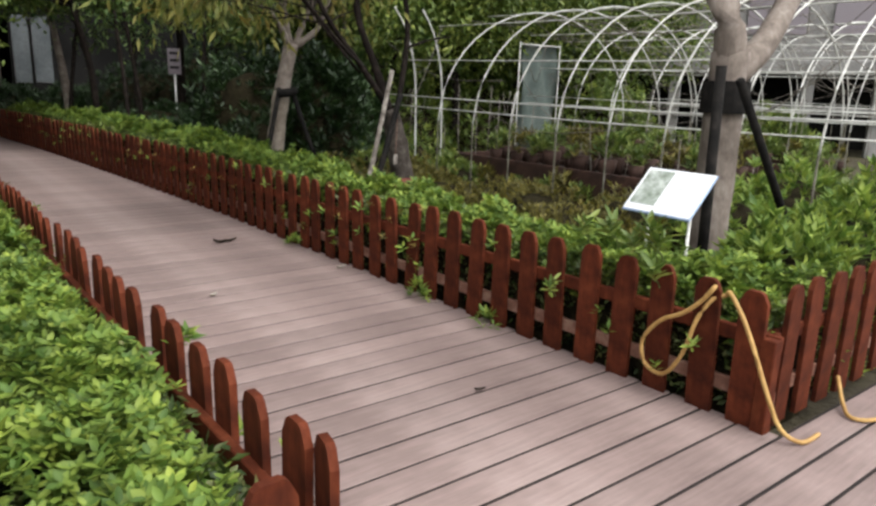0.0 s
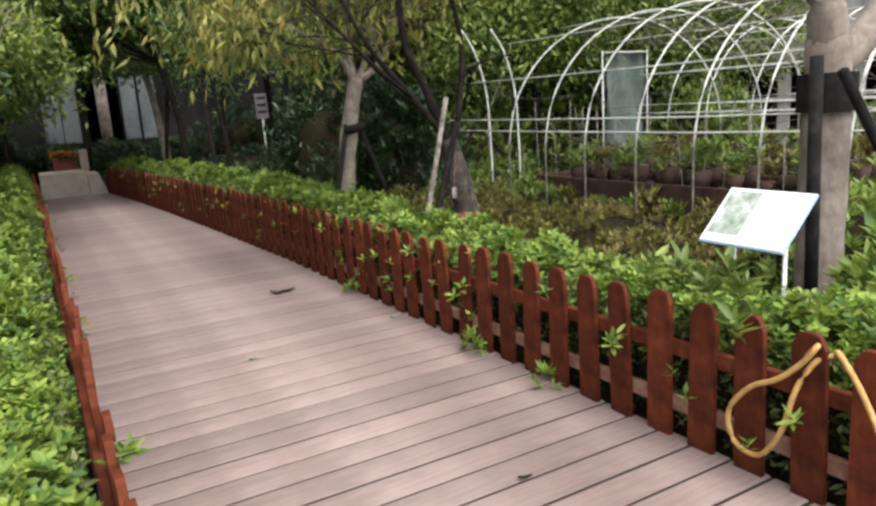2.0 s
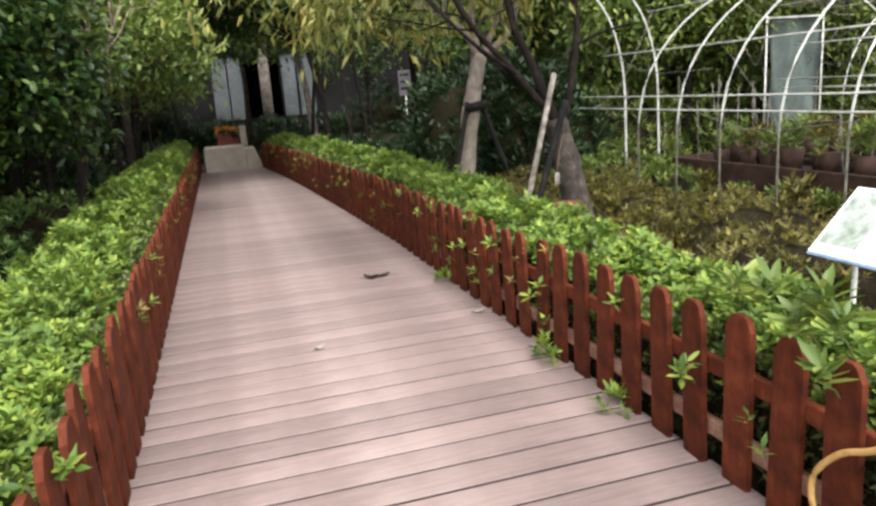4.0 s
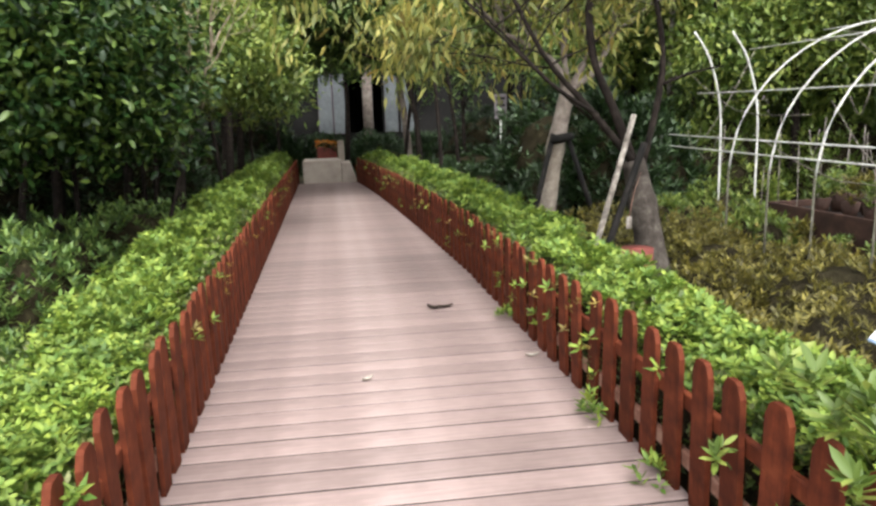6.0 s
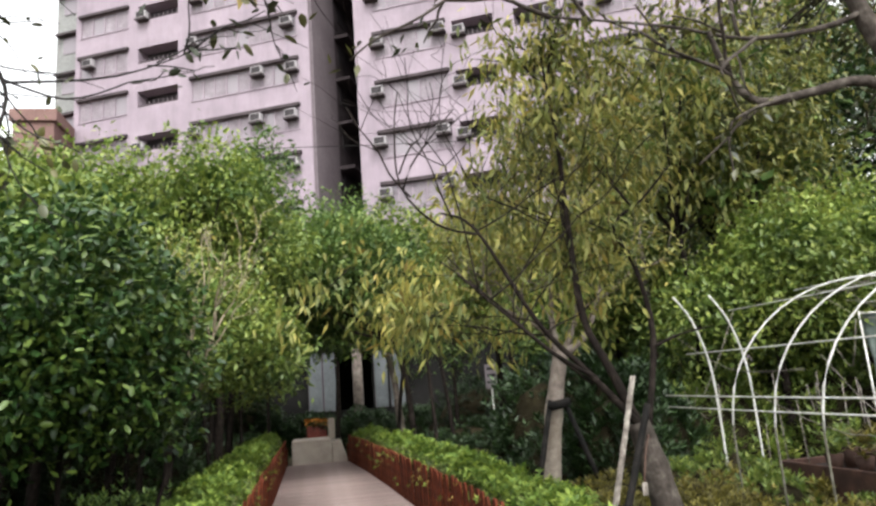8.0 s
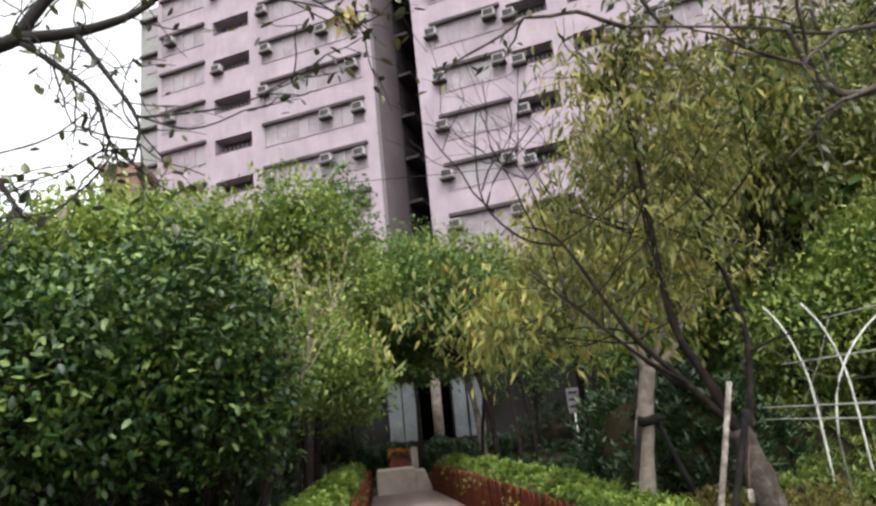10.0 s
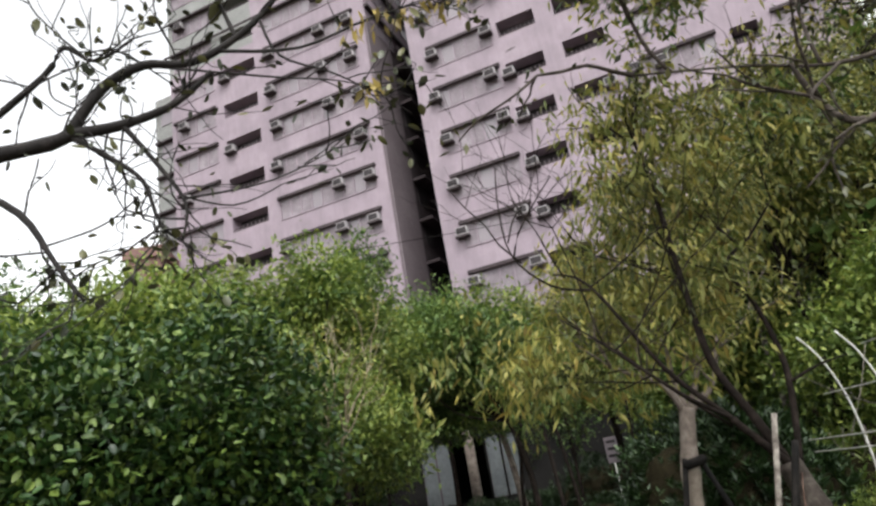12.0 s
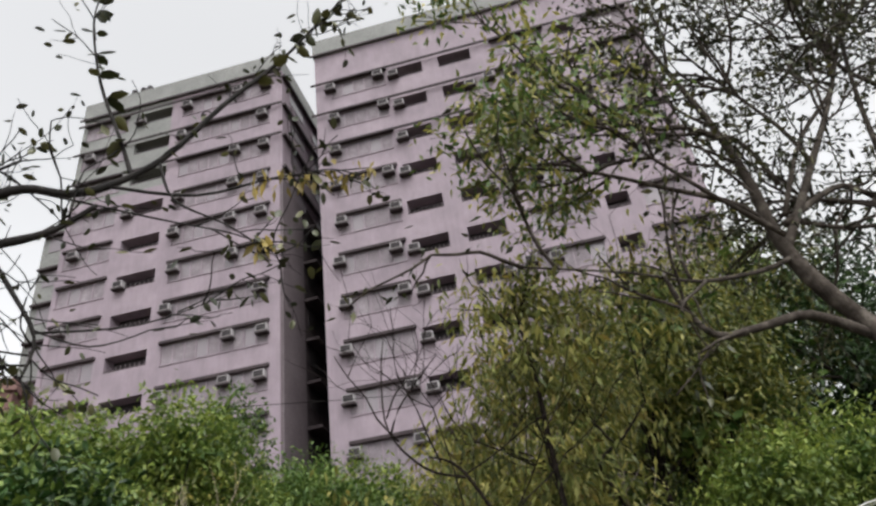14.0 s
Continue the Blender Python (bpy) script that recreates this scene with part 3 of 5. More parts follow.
def tower(label, origin, u0, u1, top_z, depth, strips, holes, storey, head, tinted=None):
    """A tower block in its own frame: u along the front, -v toward the garden; strips: window bands, holes: loggias;
    head: height of the lowest window head; tinted: (u, z), the grey-green upper part left of u and above z."""
    t = holder("apartment_tower", label, "building", "apartment towers", pose(origin[0], origin[1], 0, 0, 0, TURN))
    # the front wall is built storey by storey so that windows and loggias are real openings
    cuts = sorted([(a, b, "strip") for a, b in strips] + [(a, b, "hole") for a, b in holes])
    n = int((top_z - 1.2 - head) // storey)
    top_wall = top_z - 0.005

    def wall(a, b, lo, hi):
        if tinted and b <= tinted[0] and hi > tinted[1]:
            if lo < tinted[1]:
                box("wall", a, b, 0, 1.2, lo, tinted[1], M_WALLPINK, t)
            box("wall", a, b, 0, 1.2, max(lo, tinted[1]), hi, M_PARAPET, t)
        else:
            box("wall", a, b, 0, 1.2, lo, hi, M_WALLPINK, t)

    box("body", u0, u1, 1.2, depth, -0.2, top_z, M_WALLPINK, t)
    wall(u0, u0 + 0.3, -0.2, top_wall)
    edges = [u0 + 0.3] + [q for c in cuts for q in c[:2]] + [u1]
    for i in range(0, len(edges), 2):
        a, b = edges[i], edges[i + 1]
        if b - a > 0.02:
            wall(a, b, -0.2, top_wall)
    for a, b, kind in cuts:
        below = -0.2
        for k in range(n + 1):
            hi = head + k * storey
            lo = hi - (1.4 if kind == "strip" else 1.1)
            wall(a, b, below, lo)
            below = hi
            if kind == "strip":
                win = box("window", a, b, 0.09, 0.17, lo, hi, M_FAR_GLASS, t)
                panes = max(3, int((b - a) / 0.8))
                for q in range(panes + 1):
                    x = a + (b - a) * q / panes
                    box("mullion", x - 0.035, x + 0.035, 0.03, 0.09, lo, hi, M_WALLPINK, win)
                for q in range(panes):
                    if (q * 7 + k * 5) % 4 != 0:
                        x = a + (b - a) * q / panes
                        box("curtain", x + 0.05, x + (b - a) / panes - 0.06, 0.070, 0.088, lo + 0.05, hi - 0.02, M_CURTAIN, win)
                box("ledge", a - 0.12, b + 0.12, -0.2, -0.004, hi + 0.0, hi + 0.22, M_LEDGE, t, 0.02)
                box("sill", a - 0.05, b + 0.05, -0.05, 0.0, lo - 0.06, lo, M_WALLPINK, t)
            else:
                # back panel painted dark as the loggia's own shade
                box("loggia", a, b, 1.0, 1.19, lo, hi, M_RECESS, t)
                rail = box("balustrade", a, b, 0.06, 0.12, lo, lo + 0.12, M_LEDGE, t)
                for q in range(9):
                    x = a + (b - a) * (q + 0.5) / 9
                    box("bar", x - 0.02, x + 0.02, 0.07, 0.11, lo + 0.12, lo + 0.32 + 0.06 * (k % 2), M_WALLSIDE, rail)
        wall(a, b, below, top_wall)
    box("parapet", u0 - 0.12, u1 + 0.12, -0.12, depth + 0.1, top_z - 0.9, top_z + 0.9, M_PARAPET, t, 0.03)
    for z in (top_z - 1.05, head + n * storey, head + (n - 1) * storey, head + (n - 2) * storey):
        box("cornice", u0 - 0.3, u1 + 0.3, -0.3, -0.205, z, z + 0.22, M_LEDGE, t, 0.03)
    return t, n


def ac_mesh(w, h, d):
    bm = box_data(-w / 2, w / 2, -d, 0, 0, h, 0.03)
    return mesh_of("casing", bm, M_AC)


AC_BODY = ac_mesh(0.74, 0.5, 0.42)
AC_GRILL = mesh_of("grille", box_data(-0.3, 0.3, -0.432, -0.418, 0.07, 0.43), M_RECESS)
AC_FRAME = mesh_of("bracket", box_data(-0.42, 0.42, -0.45, 0, -0.12, -0.02), M_LEDGE)


def air_conditioners(t, head, storey, n, places):
    frame_m = t.matrix_basis
    for u, every, dz in places:
        for k in range(n + 1):
            if (k * 13 + int(abs(u) * 10)) % 5 >= every:
                continue
            z = head + k * storey + dz
            top = holder("air_conditioner", "boxy off-white window air conditioner on a bracket", "air conditioner", "tower air conditioners", frame_m @ pose(u + 0.15 * math.sin(k * 3.7), -0.004, z))
            attach("casing", AC_BODY, top)
            attach("grille", AC_GRILL, top)
            attach("bracket", AC_FRAME, top)


def towers():
    c = (1.2, 43.0)
    u = Vector((math.cos(radians(TURN)), math.sin(radians(TURN))))
    head, storey = 0.55, 3.035
    t, n = tower("tall mauve-tiled apartment tower with stained ledges over window bands", c, -17.0, 0.0, 44.8, 16.0,
                 [(-8.1, -0.8), (-16.6, -12.9)], [(-12.1, -9.1)], storey, head, (-9.0, 35.2))
    # side walls darken with depth by material, painting the shade of the gap
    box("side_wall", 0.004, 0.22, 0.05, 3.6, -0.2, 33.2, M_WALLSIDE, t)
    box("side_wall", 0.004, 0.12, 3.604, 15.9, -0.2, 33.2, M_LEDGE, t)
    box("side_wall", 0.004, 0.2, 0.05, 15.9, 33.204, 43.8, M_WALLPINK, t)
    for k in range(1, n + 1):
        z = head + k * storey
        if z > 33:
            for a in (1.6, 6.4):
                box("window", 0.2, 0.24, a, a + 2.6, z - 1.4, z, M_FAR_GLASS, t)
            box("ledge", 0.2, 0.5, 0.0, 12.0, z, z + 0.2, M_LEDGE, t)
        else:
            # window coloured dark like the shaded gap around it
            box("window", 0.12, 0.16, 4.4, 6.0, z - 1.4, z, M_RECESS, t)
            # invented slab on each storey, added to shade the gap wall
            box("gap_shade_slab", 0.12, 1.15, 3.7, 10.9, z, z + 0.2, M_LEDGE, t)
    # unseen block added at the back to keep sky light out of the gap
    box("gap_blocker", 0.204, 2.6, 11.0, 15.0, -0.2, 36.0, M_WALLSIDE, t)
    box("wing", -20.0, -17.004, 1.5, 12.0, -0.2, 35.2, M_PARAPET, t)
    for k in range(1, n - 2):
        z = head + k * storey
        box("wing_window", -19.4, -17.8, 1.45, 1.496, z - 1.3, z, M_FAR_GLASS, t)
        box("ledge", -19.8, -17.3, 1.1, 1.49, z + 0.03, z + 0.2, M_LEDGE, t)
    air_conditioners(t, head, storey, n, [(-1.2, 5, -0.72), (-3.5, 4, -0.6), (-7.8, 4, -0.72), (-11.8, 2, -1.1), (-15.6, 2, -0.7)])
    for q in (-13.2, -12.4, -11.8):
        tank = tube("water_tank", [(0, 0, 0.9), (0, 0, 1.9)], 0.32, 0.26, M_RECESS, t, steps=1)
        tank.matrix_basis = pose(q, 0.6, 44.8)
    o = (c[0] + u.x * 2.95, c[1] + u.y * 2.95)
    head, storey = 0.68, 3.08
    t, n = tower("wide mauve-tiled apartment tower with loggias and window bands", o, 0.0, 24.0, 45.0, 15.0,
                 [(1.25, 5.5), (13.6, 17.4), (20.4, 23.4)], [(5.95, 8.35), (9.55, 12.0), (18.2, 19.6)], storey, head)
    air_conditioners(t, head, storey, n, [(1.35, 5, -0.72), (5.1, 4, -0.6), (6.25, 4, -1.0), (11.5, 3, -0.9), (12.9, 3, -0.6), (14.4, 2, -0.7)])


towers()


def annex():
    t = holder("low_block", "red-brown low apartment block beside the towers", "building", m=pose(-18.5, 47.0, 0))
    box("body", 1.9, 4.2, 0, 8, -0.2, 19.3, M_BRICKFAR, t)
    box("parapet", 1.7, 4.4, -0.2, 8.2, 19.304, 20.1, M_BRICKFAR, t, 0.04)
    for k in range(5):
        for u in (2.15, 3.2):
            box("window", u, u + 0.75, -0.05, -0.004, 4.2 + 2.9 * k, 5.5 + 2.9 * k, M_FAR_GLASS, t)


annex()
for pts in ([(-9.0, 16.0, 6.6), (-4.0, 16.0, 6.2), (0.1, 16.0, 6.05), (7.0, 16.0, 6.3)],):
    tagged(tube("overhead_cable", pts, 0.007, 0.007, M_BLACKPOLE, sides=5), "thin black overhead cable above the garden", "cable", "overhead cables")
for x, y, h in ((-9.1, 16.0, 6.8), (7.1, 16.0, 6.5)):
    tagged(tube("cable_pole", [(x, y, -0.1), (x, y, h)], 0.06, 0.05, M_GREYPOLE, steps=1), "slim grey pole carrying the cable", "pole", "cable poles")

# ---- distant low facade at the end of the walk ----
def far_facade():
    t = holder("pavilion", "shaded ground-floor facade with pale curtained windows and columns", "building")
    # walls and curtains below are coloured dark to stand in for deep shade
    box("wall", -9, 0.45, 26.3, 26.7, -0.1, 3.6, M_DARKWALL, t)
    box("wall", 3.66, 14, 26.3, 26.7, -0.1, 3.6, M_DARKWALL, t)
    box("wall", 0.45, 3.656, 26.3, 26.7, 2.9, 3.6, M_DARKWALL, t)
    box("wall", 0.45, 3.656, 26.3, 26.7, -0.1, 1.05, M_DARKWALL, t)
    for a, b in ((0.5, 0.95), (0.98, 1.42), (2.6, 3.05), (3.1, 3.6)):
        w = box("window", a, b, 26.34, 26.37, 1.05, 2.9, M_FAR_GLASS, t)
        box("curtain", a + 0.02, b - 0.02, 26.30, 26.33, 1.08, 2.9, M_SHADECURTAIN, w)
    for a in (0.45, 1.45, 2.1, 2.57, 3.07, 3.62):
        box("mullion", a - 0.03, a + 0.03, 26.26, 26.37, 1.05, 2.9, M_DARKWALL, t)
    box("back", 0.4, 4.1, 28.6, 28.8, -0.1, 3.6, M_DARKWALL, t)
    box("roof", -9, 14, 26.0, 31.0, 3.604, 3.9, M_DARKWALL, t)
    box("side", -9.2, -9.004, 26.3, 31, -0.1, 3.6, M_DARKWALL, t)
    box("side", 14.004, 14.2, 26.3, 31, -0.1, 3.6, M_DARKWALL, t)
    tube("column", [(2.04, 25.8, -0.1), (2.04, 25.8, 3.6)], 0.16, 0.15, M_PALEBARK, t, steps=1)


far_facade()


# ---- end of the walk ----
def end_block():
    t = holder("concrete_platform", "pale concrete step block closing the end of the boardwalk", "platform")
    box("block", 0.1, 1.02, 20.75, 21.9, -0.1, 0.52, M_CONC, t, 0.02)
    bm = box_data(1.024, 1.42, 20.75, 21.6, -0.1, 0.46, 0.02)
    for v in bm.verts:
        if v.co.z > 0.2 and v.co.x > 1.2:
            v.co.x -= 0.16
    part("ramp_side", bm, M_CONC, t)
    box("plinth", 0.2, 1.1, 21.904, 23.2, -0.1, 0.36, M_CONC, t, 0.02)
    p = tagged(box("marker_post", 0.98, 1.12, 21.3, 21.44, -0.1, 0.5, M_CONC, None, 0.01), "short pale concrete marker post", "post")
    box("post_cap", 0.97, 1.13, 21.29, 21.45, 0.505, 0.98, M_CONC, p, 0.02)
    f = holder("flower_planter", "dark red planter box with orange flowers", "planter", m=pose(0.7, 22.6, 0.36))
    bm = box_data(-0.26, 0.26, -0.2, 0.2, 0, 0.42, 0.02)
    part("tub", bm, M_REDPOT, f)
    k = 260
    pos = rng.uniform([-0.3, -0.22, 0.40], [0.3, 0.22, 0.58], (k, 3))
    attach("blossom", leaves_mesh("blossom", pos, unit(k) + [0, 0, 0.4], unit(k), 0.08, 0.05, M_FLOWER), f, kind="stuff")
    attach("foliage", leaves_mesh("foliage", pos - [0, 0, 0.08], unit(k), unit(k), 0.12, 0.05, M_SHADELEAF), f, kind="stuff")


end_block()

# ---- hedges and shrubs ----
hedge("clipped bright green hedge behind the red picket fence", lambda y: right_edge(y) + 0.04, 0.62, 1, 4.42, 20.3, 0.62, 0.054, 560, 0.48)
hedge("clipped fresh green hedge along the walkway fence", lambda y: -0.05, 0.72, -1, 4.30, 20.2, 0.63, 0.05, 950, 0.46)

for cx, cy, rx, ry, h in ((3.0, 4.75, 0.5, 0.32, 0.75), (3.9, 4.9, 0.55, 0.4, 0.75), (3.2, 5.0, 0.4, 0.35, 0.62), (4.9, 5.1, 0.6, 0.5, 0.8), (4.4, 5.9, 0.6, 0.5, 0.75), (5.6, 6.0, 0.6, 0.55, 0.85)):
    shrub("shrub", "fresh green leafy shrub in the garden bed", "shrub", cx, cy, rx, ry, h, M_HEDGE, 260, 0.10, 9, "bright shrubs")
for cx, cy, rx, ry, h in ((2.95, 6.4, 0.4, 0.6, 0.42), (3.0, 7.4, 0.4, 0.5, 0.4), (4.5, 6.9, 0.6, 0.5, 0.55), (3.5, 8.2, 0.5, 0.5, 0.42), (3.4, 9.8, 0.6, 0.6, 0.5), (4.1, 9.4, 0.5, 0.5, 0.5), (3.8, 10.9, 0.6, 0.5, 0.5), (3.6, 6.8, 0.8, 0.6, 0.5), (4.2, 7.8, 0.8, 0.6, 0.5), (3.9, 8.9, 0.6, 0.6, 0.5), (4.6, 8.7, 0.5, 0.6, 0.42), (4.4, 10.0, 0.6, 0.6, 0.55)):
    shrub("shrub", "low rust-green shrub with dry twigs", "shrub", cx, cy, rx, ry, h, M_RUST, 480, 0.062, 7, "rusty shrubs")
for cx, cy, rx, ry, h in ((5.2, 6.3, 0.45, 0.5, 0.7), (6.0, 5.4, 0.5, 0.5, 0.8), (5.3, 11.2, 0.4, 0.5, 0.7), (7.0, 6.4, 0.5, 0.5, 0.8), (7.8, 5.8, 0.5, 0.5, 0.85), (4.5, 10.9, 0.5, 0.45, 0.6), (4.9, 9.9, 0.5, 0.4, 0.55), (4.6, 12.0, 0.6, 0.5, 0.65)):
    shrub("shrub", "yellow-green leafy shrub in the nursery bed", "shrub", cx, cy, rx, ry, h, M_YOUNG, 300, 0.08, 7, "yellow-green shrubs")
for cx, cy, rx, ry, h in ((-2.3, 7.9, 0.6, 0.5, 0.6), (-2.7, 8.6, 0.9, 0.8, 1.0), (-1.5, 9.4, 0.6, 0.6, 0.8), (-1.35, 8.5, 0.5, 0.5, 0.85), (-1.9, 8.1, 0.6, 0.5, 0.8), (-3.3, 8.2, 0.8, 0.6, 0.9), (-1.2, 11.0, 0.7, 0.7, 0.8), (-4.4, 8.8, 0.8, 0.7, 1.0), (-1.3, 7.4, 0.4, 0.4, 0.5)):
    shrub("shrub", "mid green leafy undershrub in the shade", "shrub", cx, cy, rx, ry, h, M_UNDER, 460, 0.08, 6, "dark shrubs")
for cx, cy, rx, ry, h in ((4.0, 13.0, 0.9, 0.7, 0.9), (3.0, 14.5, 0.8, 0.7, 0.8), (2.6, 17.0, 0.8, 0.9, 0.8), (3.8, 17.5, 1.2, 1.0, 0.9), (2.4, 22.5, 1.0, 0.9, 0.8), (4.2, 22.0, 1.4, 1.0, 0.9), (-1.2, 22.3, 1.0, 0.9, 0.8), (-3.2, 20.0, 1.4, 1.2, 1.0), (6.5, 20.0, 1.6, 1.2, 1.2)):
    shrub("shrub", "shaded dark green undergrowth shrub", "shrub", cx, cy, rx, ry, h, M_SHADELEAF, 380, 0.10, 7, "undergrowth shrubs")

# ---- trees ----
def dark_tree():
    """The open-branched olive-leaved tree by the fence, with two props."""
    t = holder("peach_tree", "open dark-barked tree with sparse drooping olive leaves", "tree", "garden trees", pose(3.15, 8.3, -0.1))
    o = np.array([3.15, 8.3, -0.1])

    def rel(*pts):
        return [tuple(np.subtract(p, o)) for p in pts]
    attach("trunk", Tubes().add(rel((3.20, 8.3, -0.2), (3.10, 8.33, 0.3), (3.0, 8.35, 0.8), (2.93, 8.38, 1.12)), 0.14, 0.082, 10, 0.05, 4).mesh("trunk", M_GREYBARK), t, label="grey-brown lower trunk")
    main = [rel((2.94, 8.38, 1.08), (2.78, 8.4, 1.5), (2.62, 8.42, 1.9), (2.58, 8.42, 2.55), (2.56, 8.4, 3.3), (2.52, 8.4, 3.75)),
            rel((2.93, 8.36, 1.1), (2.56, 8.3, 1.5), (2.2, 8.25, 1.88), (1.8, 8.2, 2.55), (1.55, 8.2, 2.68)),
            rel((3.0, 8.38, 1.05), (3.2, 8.5, 1.76), (3.12, 8.5, 2.3), (2.99, 8.5, 2.62), (3.28, 8.55, 2.84), (3.6, 8.6, 3.15)),
            rel((2.62, 8.32, 1.46), (2.25, 8.1, 1.64), (1.9, 8.0, 1.92), (1.6, 7.95, 2.18)),
            rel((3.18, 8.48, 1.66), (3.38, 8.4, 1.74), (3.6, 8.35, 1.78)),
            rel((1.8, 8.2, 2.52), (1.52, 8.2, 2.6), (1.28, 8.2, 2.88), (1.26, 8.2, 3.3), (1.3, 8.2, 3.6)),
            rel((2.6, 8.35, 1.42), (2.2, 8.2, 1.72), (1.86, 8.1, 2.02), (1.5, 8.05, 2.3))]
    radii = [(0.040, 0.012), (0.030, 0.006), (0.028, 0.007), (0.019, 0.005), (0.015, 0.005), (0.011, 0.004), (0.013, 0.005)]
    tips = []
    for pts, (a, b) in zip(main, radii):
        attach("limb", Tubes().add(pts, a, b, 8, 0.06, 4).mesh("limb", M_BARK), t)
    tw = Tubes()
    for pts, k in zip(main[:4] + main[5:], (8, 6, 7, 4, 3, 3)):
        p = np.array(pts)
        for _ in range(k):
            f = rng.uniform(0.35, 1.0) * (len(p) - 1)
            i = min(int(f), len(p) - 2)
            s = p[i] + (p[i + 1] - p[i]) * (f - i)
            d = np.array([rng.normal(0, 0.8), rng.normal(0.45, 0.45), rng.uniform(0.3, 1.1)])
            grow(tw, s, d / np.linalg.norm(d), rng.uniform(0.7, 1.1), 0.0075, 2, tips, 0.2, 0.06, (2, 3), 0.75, 0.7)
    top = np.array(main[0][-1])
    for d in ((0.1, 0.1, 1), (-0.6, 0.2, 1), (0.6, 0, 1), (0.25, -0.3, 1)):
        grow(tw, top, np.array(d) / np.linalg.norm(d), 0.45, 0.012, 2, tips, 0.15, 0.08, (2, 3), 0.7, 0.6)
    attach("branchwork", tw.mesh("branchwork", M_BARK), t, kind="stuff")
    tips = [q for q in tips if (q[0][1] > 0.12 or q[0][2] > 3.4) and q[0][2] < (4.35 if q[0][0] > -1.15 else 3.25)]
    crown_leaves(tips, 10, 0.13, 0.115, 0.27, M_PEACH, "crown", 1.3, t)
    crown_leaves(tips[::4], 3, 0.10, 0.13, 0.26, M_AUTUMN, "yellowed_foliage", 1.1, t)
    for a, b, r, mat, lab in (((2.30, 8.02, -0.12), (2.89, 8.29, 1.45), 0.024, M_GREYPOLE, "peeling pale wooden prop leaning on the tree"), ((2.36, 8.05, -0.12), (2.95, 8.24, 1.25), 0.03, M_BLACKPOLE, "black wooden prop leaning on the tree")):
        tagged(tube("tree_prop", [a, tuple((np.array(a) + b) / 2 + [0.01, 0, 0.01]), b], r, r * 0.85, mat, sides=8), lab, "tree prop", "tree props")
    tagged(tube("flower_pot", [(2.76, 7.9, -0.1), (2.76, 7.9, 0.2), (2.76, 7.9, 0.56)], 0.08, 0.11, M_REDPOT, sides=14, steps=1), "tall terracotta pot at the foot of the tree", "pot")


dark_tree()


def limed_tree():
    t = holder("pollarded_tree", "pollarded pale-barked tree with a limewashed foot and stake ties", "tree", "garden trees", pose(3.2, 11.3, -0.1))
    o = np.array([3.2, 11.3, -0.1])

    def rel(*pts):
        return [tuple(np.subtract(p, o)) for p in pts]
    attach("lower_trunk", Tubes().add(rel((3.15, 11.3, -0.2), (3.22, 11.3, 0.5), (3.33, 11.3, 1.2)), 0.12, 0.095, 10, 0.04, 4).mesh("lower_trunk", M_LIME), t, label="limewashed pale lower trunk")
    attach("trunk", Tubes().add(rel((3.33, 11.3, 1.19), (3.40, 11.3, 1.5), (3.47, 11.3, 1.78)), 0.098, 0.085, 10, 0.05, 4).mesh("trunk", M_PALEBARK), t)
    stubs = [((3.46, 11.3, 1.7), (3.6, 11.3, 1.95), (3.72, 11.28, 2.25), (3.74, 11.28, 2.7)), ((3.44, 11.3, 1.72), (3.3, 11.25, 2.0), (3.1, 11.2, 2.15), (2.7, 11.2, 2.35)), ((3.46, 11.3, 1.75), (3.42, 11.35, 2.2), (3.5, 11.4, 2.7)), ((3.5, 11.3, 1.75), (3.8, 11.2, 2.0), (4.0, 11.2, 2.5))]
    tips = []
    tw = Tubes()
    for s in stubs:
        p = rel(*s)
        attach("limb", Tubes().add(p, 0.048, 0.02, 8, 0.08, 4).mesh("limb", M_PALEBARK), t)
        for _ in range(5):
            d = np.array([rng.normal(-0.3, 0.6), rng.normal(0, 0.6), 0.9])
            grow(tw, p[-1 if rng.uniform() < 0.5 else -2], d / np.linalg.norm(d), 0.75, 0.014, 2, tips, 0.2, 0.1, (2, 3), 0.75, 0.6)
    attach("branchwork", tw.mesh("branchwork", M_PALEBARK), t, kind="stuff")
    crown_leaves(tips, 6, 0.12, 0.12, 0.3, M_PEACH, "crown", 0.8, t)
    tube("tree_tie", rel((3.22, 11.2, 1.18), (3.34, 11.15, 1.2), (3.46, 11.2, 1.22)), 0.05, 0.05, M_BLACKPOLE, t, "black rubber tie", steps=2)
    for a, b in (((2.85, 11.0, -0.1), (3.25, 11.2, 1.25)), ((3.85, 11.1, -0.1), (3.42, 11.2, 1.22))):
        tagged(tube("tree_stake", [a, b], 0.035, 0.03, M_BLACKPOLE, steps=1), "black wooden stake tied to the pollarded tree", "tree stake", "tree stakes")


limed_tree()


